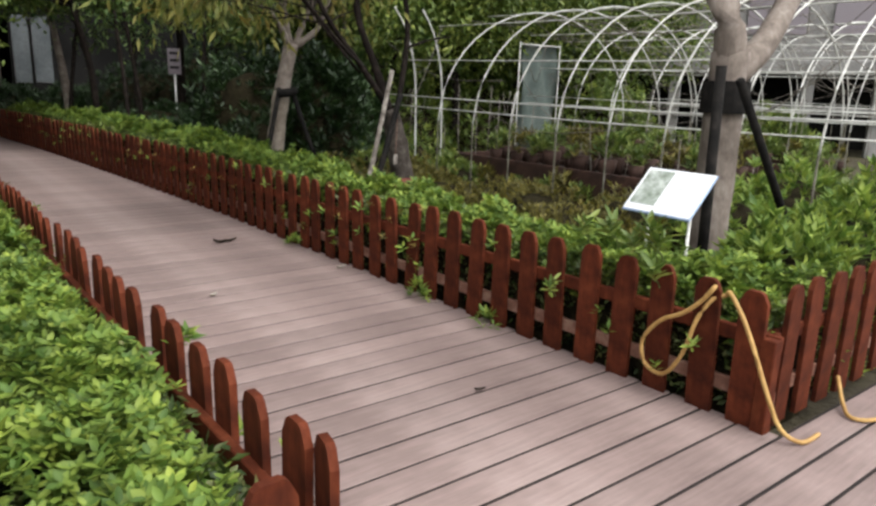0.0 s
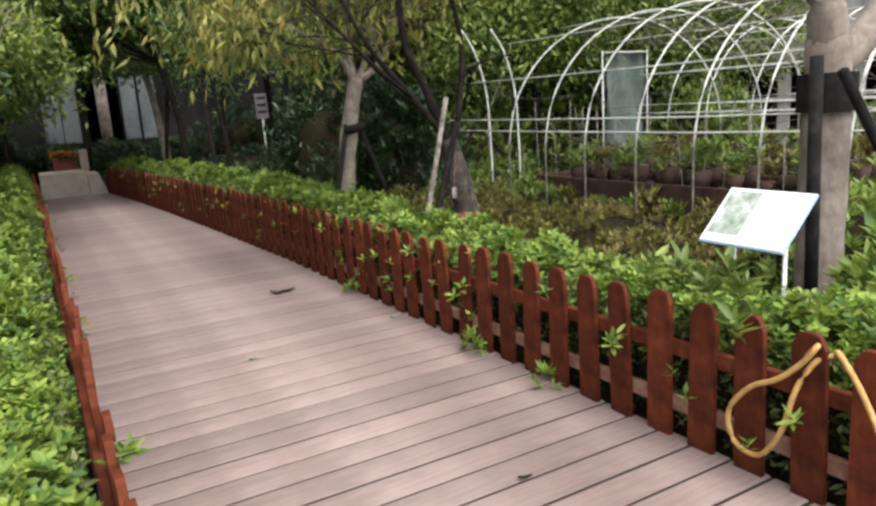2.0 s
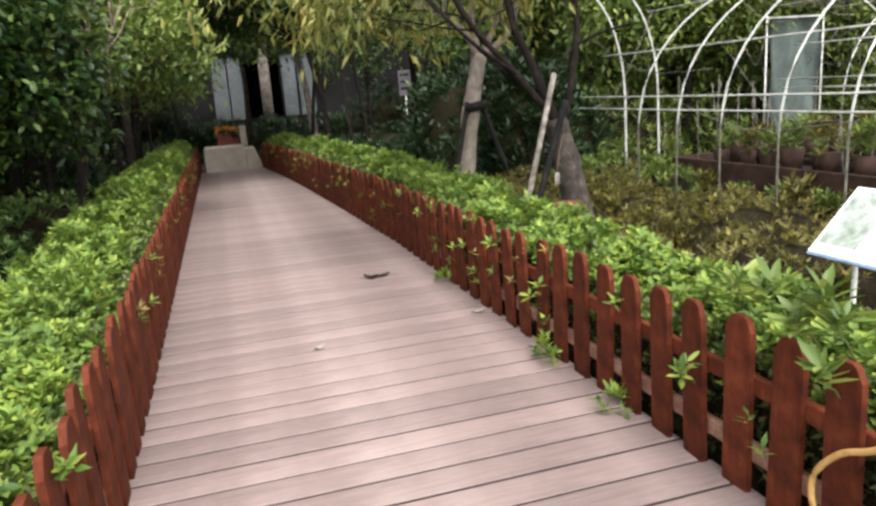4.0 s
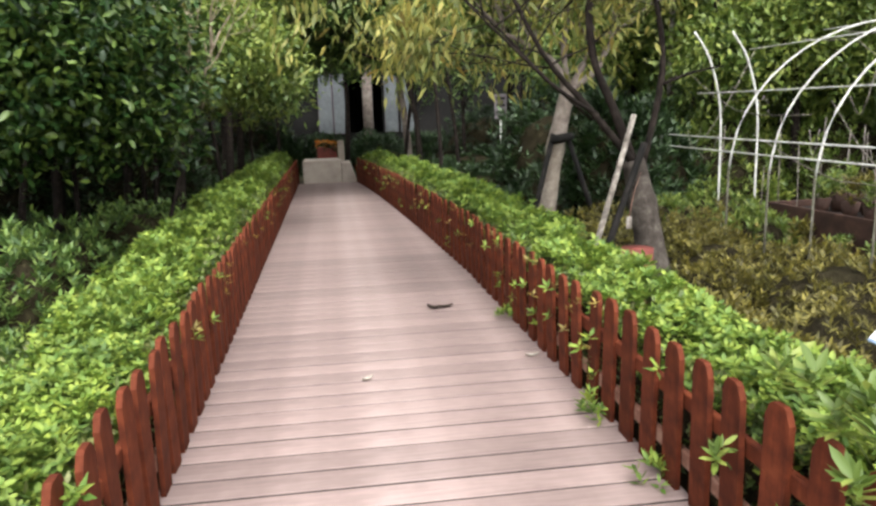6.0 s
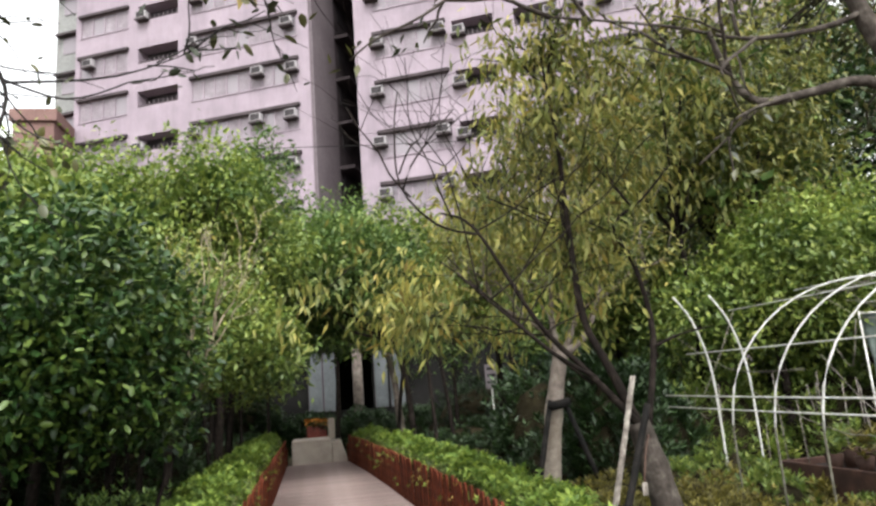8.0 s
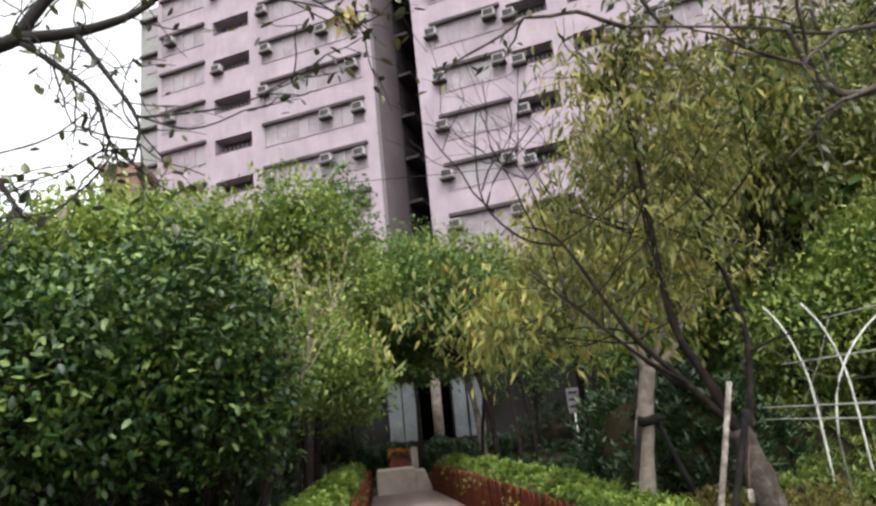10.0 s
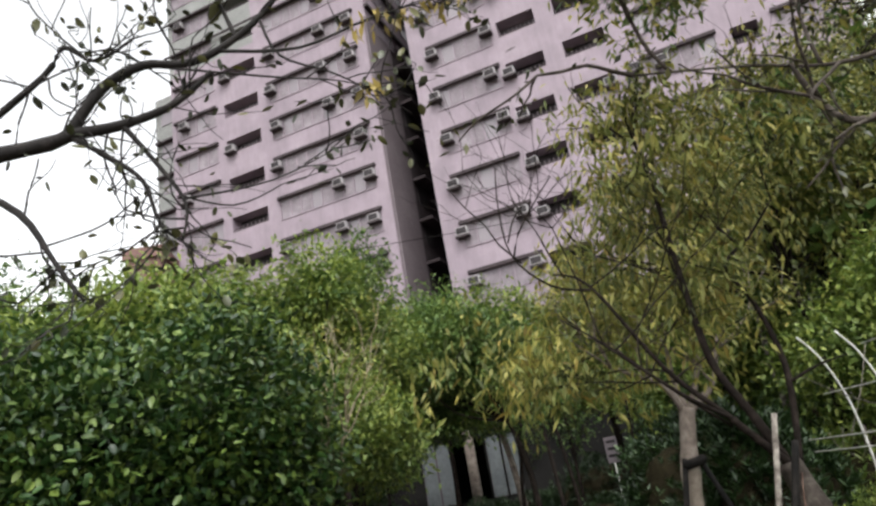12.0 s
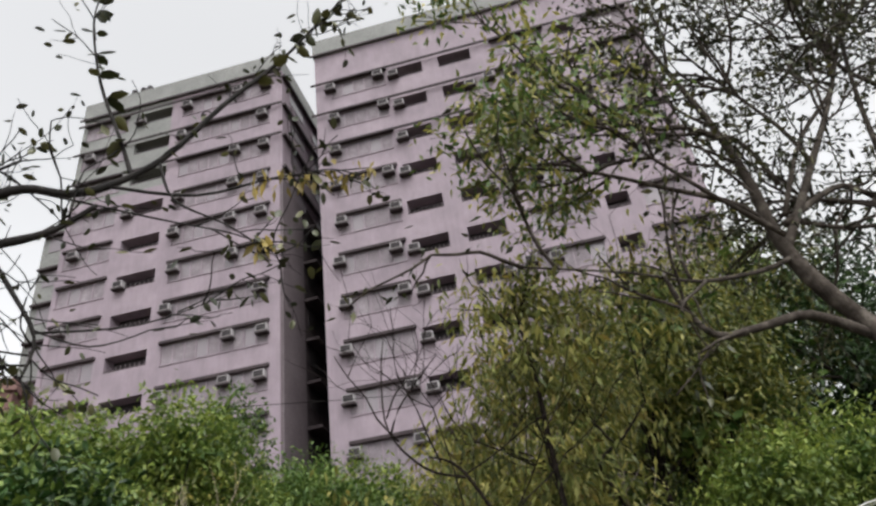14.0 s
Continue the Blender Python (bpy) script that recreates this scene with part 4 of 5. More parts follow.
def small_tags():
    g = holder("plant_tag", "white plant tag hung on the dark tree by a string", "tag", m=pose(2.75, 8.02, 0.76))
    bm = box_data(-0.02, 0.02, -0.003, 0.003, -0.085, 0.0, 0.002)
    part("card", bm, M_GREYPOLE, g)
    tube("string", [(0, 0, 0.0), (0.08, 0.1, 0.16), (0.2, 0.26, 0.28)], 0.002, 0.002, M_RAWRAIL, g)
    n = holder("notice_board", "small white notice board on a thin post in the wood", "notice", m=pose(4.6, 19.0, -0.1))
    box("board", -0.14, 0.14, -0.01, 0.01, 1.5, 2.05, M_CURTAIN, n, 0.004)
    for k in range(3):
        box("text_bar", -0.1, 0.1, -0.014, -0.0105, 1.62 + 0.15 * k, 1.68 + 0.15 * k, M_RECESS, n)
    tube("post", [(0, 0, 0), (0, 0, 1.5)], 0.02, 0.02, M_HOOP, n, steps=1)


small_tags()


def sign_tree():
    t = holder("shade_tree", "smooth grey-brown tree trunk strapped to black stakes", "tree", "garden trees", pose(3.6, 5.6, -0.1))
    o = np.array([3.6, 5.6, -0.1])

    def rel(*pts):
        return [tuple(np.subtract(p, o)) for p in pts]
    attach("trunk", Tubes().add(rel((3.62, 5.6, -0.2), (3.62, 5.6, 0.4), (3.62, 5.6, 1.1), (3.62, 5.6, 1.6)), 0.125, 0.115, 12, 0.03, 4).mesh("trunk", M_PALEBARK), t)
    limbs = [((3.62, 5.6, 1.5), (3.6, 5.65, 1.85), (3.95, 6.2, 2.4), (4.42, 6.85, 2.92), (4.2, 6.95, 3.35), (4.08, 7.0, 3.8), (4.06, 7.0, 4.3), (3.94, 7.0, 4.9), (3.7, 7.0, 5.6), (3.5, 7.0, 6.3)),
             ((3.64, 5.6, 1.45), (3.98, 5.56, 1.70), (4.6, 5.7, 2.3), (5.3, 6.2, 3.2), (5.9, 6.8, 4.3), (6.3, 7.2, 5.6)),
             ((4.42, 6.88, 2.9), (4.07, 7.0, 3.14), (3.65, 7.0, 3.06), (3.29, 7.0, 3.0), (3.12, 7.0, 3.18), (3.04, 7.0, 3.45)),
             ((4.12, 6.97, 3.6), (3.84, 7.0, 3.5), (3.3, 7.0, 3.41), (2.76, 7.0, 3.48), (2.0, 7.0, 3.52)),
             ((4.09, 7.0, 3.75), (3.9, 7.0, 4.06), (3.36, 7.05, 4.25), (2.72, 7.1, 4.43), (2.06, 7.1, 4.42)),
             ((4.06, 7.0, 4.7), (3.7, 7.0, 4.84), (3.3, 7.0, 4.82), (2.9, 7.0, 5.14), (2.5, 7.0, 5.5)),
             ((4.1, 7.0, 3.65), (4.7, 7.0, 4.47), (5.4, 7.0, 5.45), (6.2, 7.0, 6.8)),
             ((4.75, 7.0, 4.5), (4.6, 7.0, 4.9), (4.2, 7.0, 5.4), (3.8, 7.0, 6.0)),
             ((5.2, 6.3, 3.1), (5.3, 6.8, 3.9), (4.9, 7.2, 4.3), (4.4, 7.4, 4.4)),
             ((4.21, 7.0, 3.91), (4.82, 7.0, 4.27), (5.08, 7.0, 4.25), (5.3, 7.0, 4.07)),
             ((4.24, 7.0, 3.99), (4.74, 7.0, 4.77), (5.43, 7.0, 5.49), (5.61, 7.0, 6.09), (4.83, 7.0, 6.02), (4.05, 7.0, 5.88)),
             ((6.25, 7.0, 5.27), (5.94, 7.0, 5.53), (5.63, 7.0, 5.76), (5.51, 7.0, 6.42), (5.48, 7.0, 6.94)),
             ((5.45, 7.0, 4.33), (5.6, 7.0, 5.22), (5.87, 7.0, 6.22), (6.2, 7.0, 7.14)),
             ((4.43, 7.1, 4.01), (4.79, 7.1, 3.96), (5.35, 7.1, 3.99)),
             ((4.43, 7.1, 4.37), (4.19, 7.1, 4.85), (3.51, 7.1, 4.85), (3.17, 7.1, 4.98), (2.83, 7.1, 5.36)),
             ((4.06, 6.9, 3.74), (3.57, 6.9, 4.1), (3.11, 6.9, 4.5), (2.78, 6.9, 4.82))]
    radii = [(0.105, 0.008), (0.10, 0.03), (0.04, 0.016), (0.022, 0.006), (0.028, 0.007), (0.028, 0.008), (0.04, 0.014), (0.022, 0.008), (0.035, 0.012), (0.03, 0.018), (0.024, 0.007), (0.028, 0.01), (0.03, 0.012), (0.024, 0.012), (0.024, 0.007), (0.022, 0.006)]
    counts = [(10, 3), (8, 3), (3, 1), (4, 1), (5, 2), (6, 2), (15, 3), (11, 2), (10, 2), (6, 2), (9, 2), (11, 2), (13, 2), (6, 2), (5, 1), (5, 1)]
    tips, near = [], []
    tw = Tubes()
    for j, (s, (r, q), (k, level)) in enumerate(zip(limbs, radii, counts)):
        p = rel(*s)
        if j == 0:
            attach("limb", Tubes().add(p[:3], r, 0.085, 9, 0.04, 4).mesh("limb", M_PALEBARK), t)
            attach("limb", Tubes().add(p[2:], 0.084, q, 9, 0.04, 4).mesh("limb", M_GREYBARK), t)
        else:
            attach("limb", Tubes().add(p, r, q, 9, 0.04, 4).mesh("limb", M_PALEBARK if j == 1 else M_GREYBARK), t)
        p = np.array(p)
        for _ in range(k):
            f = rng.uniform(0.45 if j > 1 else 0.62, 1.0) * (len(p) - 1)
            i = min(int(f), len(p) - 2)
            d = (p[i + 1] - p[i]) / np.linalg.norm(p[i + 1] - p[i]) + rng.normal(0, 0.55, 3)
            grow(tw, p[i] + (p[i + 1] - p[i]) * (f - i), d / np.linalg.norm(d), rng.uniform(0.5, 0.8), 0.011 if j in (4, 5) else 0.015, min(level, 2), tips if j not in (4, 5, 14, 15) else near, 0.16, 0.03, (2, 3), 0.72, 0.6)
    attach("branchwork", tw.mesh("branchwork", M_GREYBARK), t, kind="stuff")
    crown_leaves(tips, 3, 0.08, 0.075, 0.45, M_BIGDARK, "crown", 0.3, t)
    crown_leaves(near, 4, 0.10, 0.095, 0.34, M_PEACH, "crown", 0.8, t)
    crown_leaves(near[::2], 5, 0.09, 0.1, 0.34, M_WOODS, "crown", 0.8, t)
    bm = bmesh.new()
    bmesh.ops.create_cone(bm, cap_ends=False, segments=18, radius1=0.15, radius2=0.148, depth=0.2)
    part("strap", bm, M_BLACKPOLE, t, "black rubber strap", m=pose(0.02, 0, 1.42))
    for a, b, r in (((3.27, 5.42, -0.1), (3.22, 5.42, 1.5), 0.035), ((4.85, 5.42, -0.1), (3.34, 5.36, 1.42), 0.03)):
        tagged(tube("tree_stake", [a, b], r, r * 0.9, M_BLACKPOLE, steps=1), "black round stake bracing the shade tree", "tree stake", "tree stakes")


sign_tree()


def sign():
    t = holder("garden_sign", "tilted white plant sign with a faded photo, on thin steel legs", "sign", m=pose(2.49, 5.21, -0.09))
    m = pose(0, 0, 0.925, 45, 0, -92)
    box("panel", -0.205, 0.205, -0.15, 0.15, -0.012, 0.0, M_SIGNEDGE, t, 0.003, "blue-grey sign board", m)
    sheet = box("sheet", -0.2, 0.2, -0.14, 0.145, 0.001, 0.003, M_SIGN, t, 0.0, "glossy white printed sheet", m)
    box("photo", -0.185, -0.03, -0.10, 0.13, 0.0035, 0.005, M_PHOTO, sheet)
    for k in range(6):
        box("text_line", 0.0, 0.17 - 0.02 * (k % 3), 0.085 - 0.03 * k, 0.092 - 0.03 * k, 0.0035, 0.0042, M_PRINT, sheet)
    for y in (-0.12, 0.12):
        tube("leg", [(0.03, y, 0.0), (0.03, y, 0.90)], 0.009, 0.009, M_HOOP, t, steps=1)


sign()

leafy_tree("camellia_tree", "dense dark glossy evergreen tree with bright new leaves", (-1.9, 9.3, -0.1), [(-1.9, 9.3, 0.7), (-1.8, 9.3, 1.5)],
           [(-2.0, 9.2, 1.95, 1.3, 1.1, 0.8), (-1.35, 9.3, 2.25, 0.95, 1.0, 0.8), (-2.8, 9.4, 2.25, 1.2, 1.0, 0.9), (-1.0, 9.6, 1.75, 0.7, 0.8, 0.55), (-3.6, 9.2, 1.95, 1.1, 1.0, 0.9)], 8600, 6, 0.082, 0.52, M_CAMELLIA, M_BARK, 0.09, oval=True)
leafy_tree("young_tree", "yellow-green leafy tree rising behind the dark evergreen", (-2.6, 10.4, -0.1), [(-2.6, 10.4, 1.2), (-2.5, 10.4, 2.4)],
           [(-2.0, 10.0, 3.2, 0.9, 0.8, 0.6), (-3.2, 10.2, 3.05, 1.0, 0.9, 0.6), (-4.3, 10.4, 2.5, 1.0, 0.9, 0.55), (-1.6, 10.5, 2.9, 0.6, 0.6, 0.55)], 2600, 6, 0.10, 0.42, M_YOUNG, M_BARK, 0.07)
leafy_tree("young_tree", "bright green small-leaved tree beside the walk", (-1.2, 12.6, -0.1), [(-1.1, 12.6, 0.9), (-1.0, 12.6, 2.0)],
           [(-0.7, 12.5, 2.4, 1.0, 0.9, 0.8), (-1.8, 12.6, 3.0, 1.2, 0.9, 0.9), (-2.8, 12.4, 3.4, 1.0, 0.9, 0.7), (-0.2, 13.0, 2.1, 0.8, 0.8, 0.6)], 2600, 6, 0.10, 0.42, M_YOUNG, M_BARK, 0.07)
leafy_tree("young_tree", "dark green narrow tree rising behind the hedge", (-1.0, 17.5, -0.1), [(-0.85, 17.5, 2.0), (-0.35, 17.5, 3.8)],
           [(-0.3, 17.5, 5.4, 0.75, 0.8, 1.5), (-0.3, 17.5, 4.2, 0.9, 0.9, 0.9), (0.3, 17.5, 3.4, 1.2, 1.0, 1.0), (1.1, 17.6, 3.0, 1.0, 1.0, 0.8), (-0.9, 17.4, 3.4, 1.0, 1.0, 1.0)], 2600, 6, 0.13, 0.42, M_WOODS, M_BARK, 0.08)
leafy_tree("young_tree", "leafy green tree leaning over the boardwalk", (2.45, 16.7, -0.1), [(2.4, 16.7, 1.4), (2.1, 16.6, 2.7)],
           [(1.1, 16.4, 4.1, 0.9, 0.8, 0.75), (2.0, 16.5, 3.7, 0.9, 0.8, 0.7), (0.6, 16.3, 3.5, 0.7, 0.7, 0.5)], 1700, 6, 0.12, 0.42, M_WOODS, M_BARK, 0.07)
leafy_tree("young_tree", "light green tree overhanging the far walk", (2.6, 19.5, -0.1), [(2.5, 19.5, 1.4), (2.3, 19.5, 2.8)],
           [(2.0, 19.5, 3.4, 1.3, 1.1, 0.9), (3.4, 19.4, 3.7, 1.4, 1.2, 1.1), (1.0, 19.8, 3.6, 1.1, 1.0, 0.8), (2.6, 19.0, 4.8, 1.3, 1.1, 0.9)], 2600, 6, 0.13, 0.4, M_YOUNG, M_PALEBARK, 0.1)
for x, y, h, s, mat in ((-5.5, 13.0, 4.5, 1.6, M_WOODS), (-4.0, 16.5, 5.2, 1.7, M_YOUNG), (-7.5, 17.0, 5.5, 1.9, M_WOODS), (7.0, 17.5, 4.6, 1.8, M_YOUNG), (9.5, 16.0, 4.2, 1.8, M_YOUNG), (12.5, 15.5, 4.5, 1.9, M_YOUNG), (5.0, 20.0, 5.6, 1.8, M_OLIVE), (8.5, 21.0, 6.5, 2.2, M_OLIVE), (13.0, 20.5, 7.5, 2.4, M_WOODS), (-2.0, 22.5, 4.6, 1.8, M_WOODS), (17.0, 17.0, 7.0, 2.4, M_WOODS)):
    b = [(x + s * dx, y + s * dy, h - s * 0.75 + s * dz, s * 0.8, s * 0.8, s * 0.62) for dx, dy, dz in ((0, 0, 0), (0.6, 0.1, -0.35), (-0.65, 0, -0.2), (0.1, -0.4, 0.35))]
    leafy_tree("woodland_tree", "leafy green garden tree with a spreading crown", (x, y, -0.1), [(x + 0.1, y, h * 0.35), (x, y, h * 0.62)], b, 1700, 6, 0.16, 0.42, mat, M_BARK, 0.1, group="background trees", spread=0.13)

for x, y, h, s, mat in ((6.4, 13.4, 6.6, 1.7, M_OLIVE), (8.4, 15.6, 7.4, 1.8, M_OLIVE), (8.0, 13.8, 6.5, 1.4, M_OLIVE), (10.6, 15.4, 9.0, 1.7, M_OLIVE), (-3.2, 14.2, 4.9, 1.3, M_YOUNG), (-5.2, 14.5, 5.2, 1.6, M_WOODS), (-2.6, 15.6, 5.4, 1.2, M_YOUNG), (-0.9, 15.0, 5.3, 1.15, M_YOUNG), (1.2, 22.5, 6.4, 1.8, M_WOODS), (7.4, 12.9, 3.6, 1.2, M_YOUNG), (9.0, 13.0, 3.9, 1.4, M_YOUNG), (10.9, 13.0, 4.1, 1.4, M_YOUNG), (13.2, 13.4, 4.4, 1.6, M_YOUNG), (-9.0, 11.5, 5.0, 1.9, M_WOODS), (-10.5, 20, 6.5, 2.3, M_WOODS), (16, 24, 8.0, 2.8, M_WOODS)):
    b = [(x + s * dx, y + s * dy, h - s * 0.75 + s * dz, s * 0.8, s * 0.8, s * 0.62) for dx, dy, dz in ((0, 0, 0), (0.6, 0.1, -0.45), (-0.65, 0, -0.3), (0.1, -0.4, 0.35))]
    leafy_tree("garden_tree", "bushy green and yellowish garden tree", (x, y, -0.1), [(x + 0.1, y, h * 0.3), (x, y, h * 0.6)], b, 1300 if mat is M_OLIVE else 2100, 6, 0.16 if mat is M_OLIVE else 0.12, 0.3 if mat is M_OLIVE else 0.4, mat, M_BARK, 0.08, group="garden trees", spread=0.15, droop=0.8 if mat is M_OLIVE else 0.3, fill=60 if mat is M_OLIVE else 150)
for x, y, h, s in ((15.4, 17.0, 11.6, 2.9), (12.0, 19.0, 8.6, 2.2), (18.5, 16.0, 9.5, 2.6), (12.2, 14.6, 8.8, 2.3)):
    b = [(x + s * dx, y + s * dy, h - s * 0.75 + s * dz, s * 0.7, s * 0.7, s * 0.55) for dx, dy, dz in ((0, 0, 0), (0.7, 0.1, -0.6), (-0.75, 0, -0.5), (0.1, -0.4, -1.1), (-0.5, 0.2, -1.4))]
    leafy_tree("dark_tree", "tall dark open-crowned tree with sky showing through", (x, y, -0.1), [(x + 0.2, y, h * 0.35), (x, y, h * 0.6)], b, 2300, 5, 0.17, 0.45, M_SHADELEAF, M_BARK, 0.14, group="background trees", spread=0.2, limbs=7, fill=30)
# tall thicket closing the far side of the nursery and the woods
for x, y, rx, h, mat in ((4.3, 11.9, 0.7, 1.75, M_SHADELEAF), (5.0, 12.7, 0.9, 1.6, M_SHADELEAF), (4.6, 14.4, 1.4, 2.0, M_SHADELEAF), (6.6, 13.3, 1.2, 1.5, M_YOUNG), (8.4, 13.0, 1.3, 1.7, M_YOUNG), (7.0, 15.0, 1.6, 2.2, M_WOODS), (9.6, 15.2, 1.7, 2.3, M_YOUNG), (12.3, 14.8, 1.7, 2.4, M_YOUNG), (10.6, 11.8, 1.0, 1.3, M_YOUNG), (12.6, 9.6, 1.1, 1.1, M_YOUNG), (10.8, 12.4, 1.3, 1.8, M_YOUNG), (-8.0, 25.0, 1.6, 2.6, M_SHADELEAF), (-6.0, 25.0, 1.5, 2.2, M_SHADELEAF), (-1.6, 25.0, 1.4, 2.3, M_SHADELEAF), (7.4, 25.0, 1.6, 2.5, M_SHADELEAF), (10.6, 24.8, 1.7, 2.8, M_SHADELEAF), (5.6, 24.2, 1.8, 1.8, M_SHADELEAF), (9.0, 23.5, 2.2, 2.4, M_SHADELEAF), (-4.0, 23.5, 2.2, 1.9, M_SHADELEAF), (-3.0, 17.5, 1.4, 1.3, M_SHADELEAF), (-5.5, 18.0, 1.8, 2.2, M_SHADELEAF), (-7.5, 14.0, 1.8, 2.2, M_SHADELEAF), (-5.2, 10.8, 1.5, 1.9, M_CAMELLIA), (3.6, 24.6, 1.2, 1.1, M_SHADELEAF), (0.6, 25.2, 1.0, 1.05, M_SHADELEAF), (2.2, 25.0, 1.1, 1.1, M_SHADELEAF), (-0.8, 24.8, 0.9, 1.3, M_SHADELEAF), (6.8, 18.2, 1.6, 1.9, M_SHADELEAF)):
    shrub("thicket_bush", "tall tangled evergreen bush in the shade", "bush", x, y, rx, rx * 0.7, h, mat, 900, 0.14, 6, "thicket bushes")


def stems():
    """Slim shaded trunks of the small wood."""
    for x, y, h, r in ((-0.9, 14.8, 2.6, 0.04), (-1.7, 13.6, 2.4, 0.05), (-2.3, 15.5, 2.8, 0.045), (-0.7, 17.2, 2.6, 0.04), (-1.3, 18.6, 2.8, 0.05), (-3.0, 12.4, 2.2, 0.05), (2.7, 15.6, 2.8, 0.045), (3.2, 16.6, 2.6, 0.05), (2.3, 18.4, 2.9, 0.05), (3.7, 18.8, 3.0, 0.06), (4.4, 16.9, 2.7, 0.05), (5.2, 18.3, 3.0, 0.06), (-0.4, 20.4, 3.0, 0.05), (-1.6, 10.3, 2.1, 0.03), (-2.3, 10.0, 2.1, 0.03)):
        lean = rng.normal(0, 0.18, 2)
        t = holder("sapling", "slim bare-stemmed sapling in the shaded wood", "tree", "shaded saplings", pose(x, y, -0.1))
        attach("stem", Tubes().add([(0, 0, -0.05), (lean[0] * 0.3, lean[1] * 0.4, h * 0.45), (lean[0], lean[1], h)], r, r * 0.6, 7, 0.06, 3).mesh("stem", M_BARK), t)
        tips, tw = [], Tubes()
        for _ in range(4):
            d = np.array([*rng.normal(0, 0.8, 2), 0.8])
            grow(tw, (lean[0], lean[1], h * rng.uniform(0.55, 1.0)), d / np.linalg.norm(d), 0.7, 0.015, 1, tips)
        attach("branchwork", tw.mesh("branchwork", M_BARK), t, kind="stuff")
        crown_leaves(tips, 10, 0.16, 0.11, 0.42, M_WOODS, "crown", 0.3, t)


stems()


def dry_tree():
    t = holder("dry_tree", "half-dead tree of pale dry twigs with few leaves", "tree", "garden trees", pose(-0.38, 10.0, -0.1))
    attach("trunk", Tubes().add([(-0.5, 0, -0.05), (-0.32, 0, 0.8), (0.02, 0, 1.75)], 0.02, 0.016, 7, 0.05, 3).mesh("trunk", M_BARK), t)
    tips, tw = [], Tubes()
    for d in ((0.1, 0, 1), (-0.25, 0.1, 1), (0.3, -0.1, 1), (-0.1, 0.1, 1), (0.05, -0.1, 1), (0.35, 0.1, 0.9), (-0.35, 0, 0.9)):
        grow(tw, (0.02, 0, 1.7), np.array(d) / np.linalg.norm(d), 0.72, 0.014, 3, tips, 0.2, 0.12, (2, 3), 0.7, 0.45)
    attach("branchwork", tw.mesh("branchwork", M_DRY), t, kind="stuff")
    crown_leaves(tips, 2, 0.06, 0.05, 0.45, M_PEACH, "crown", 0.2, t)


dry_tree()


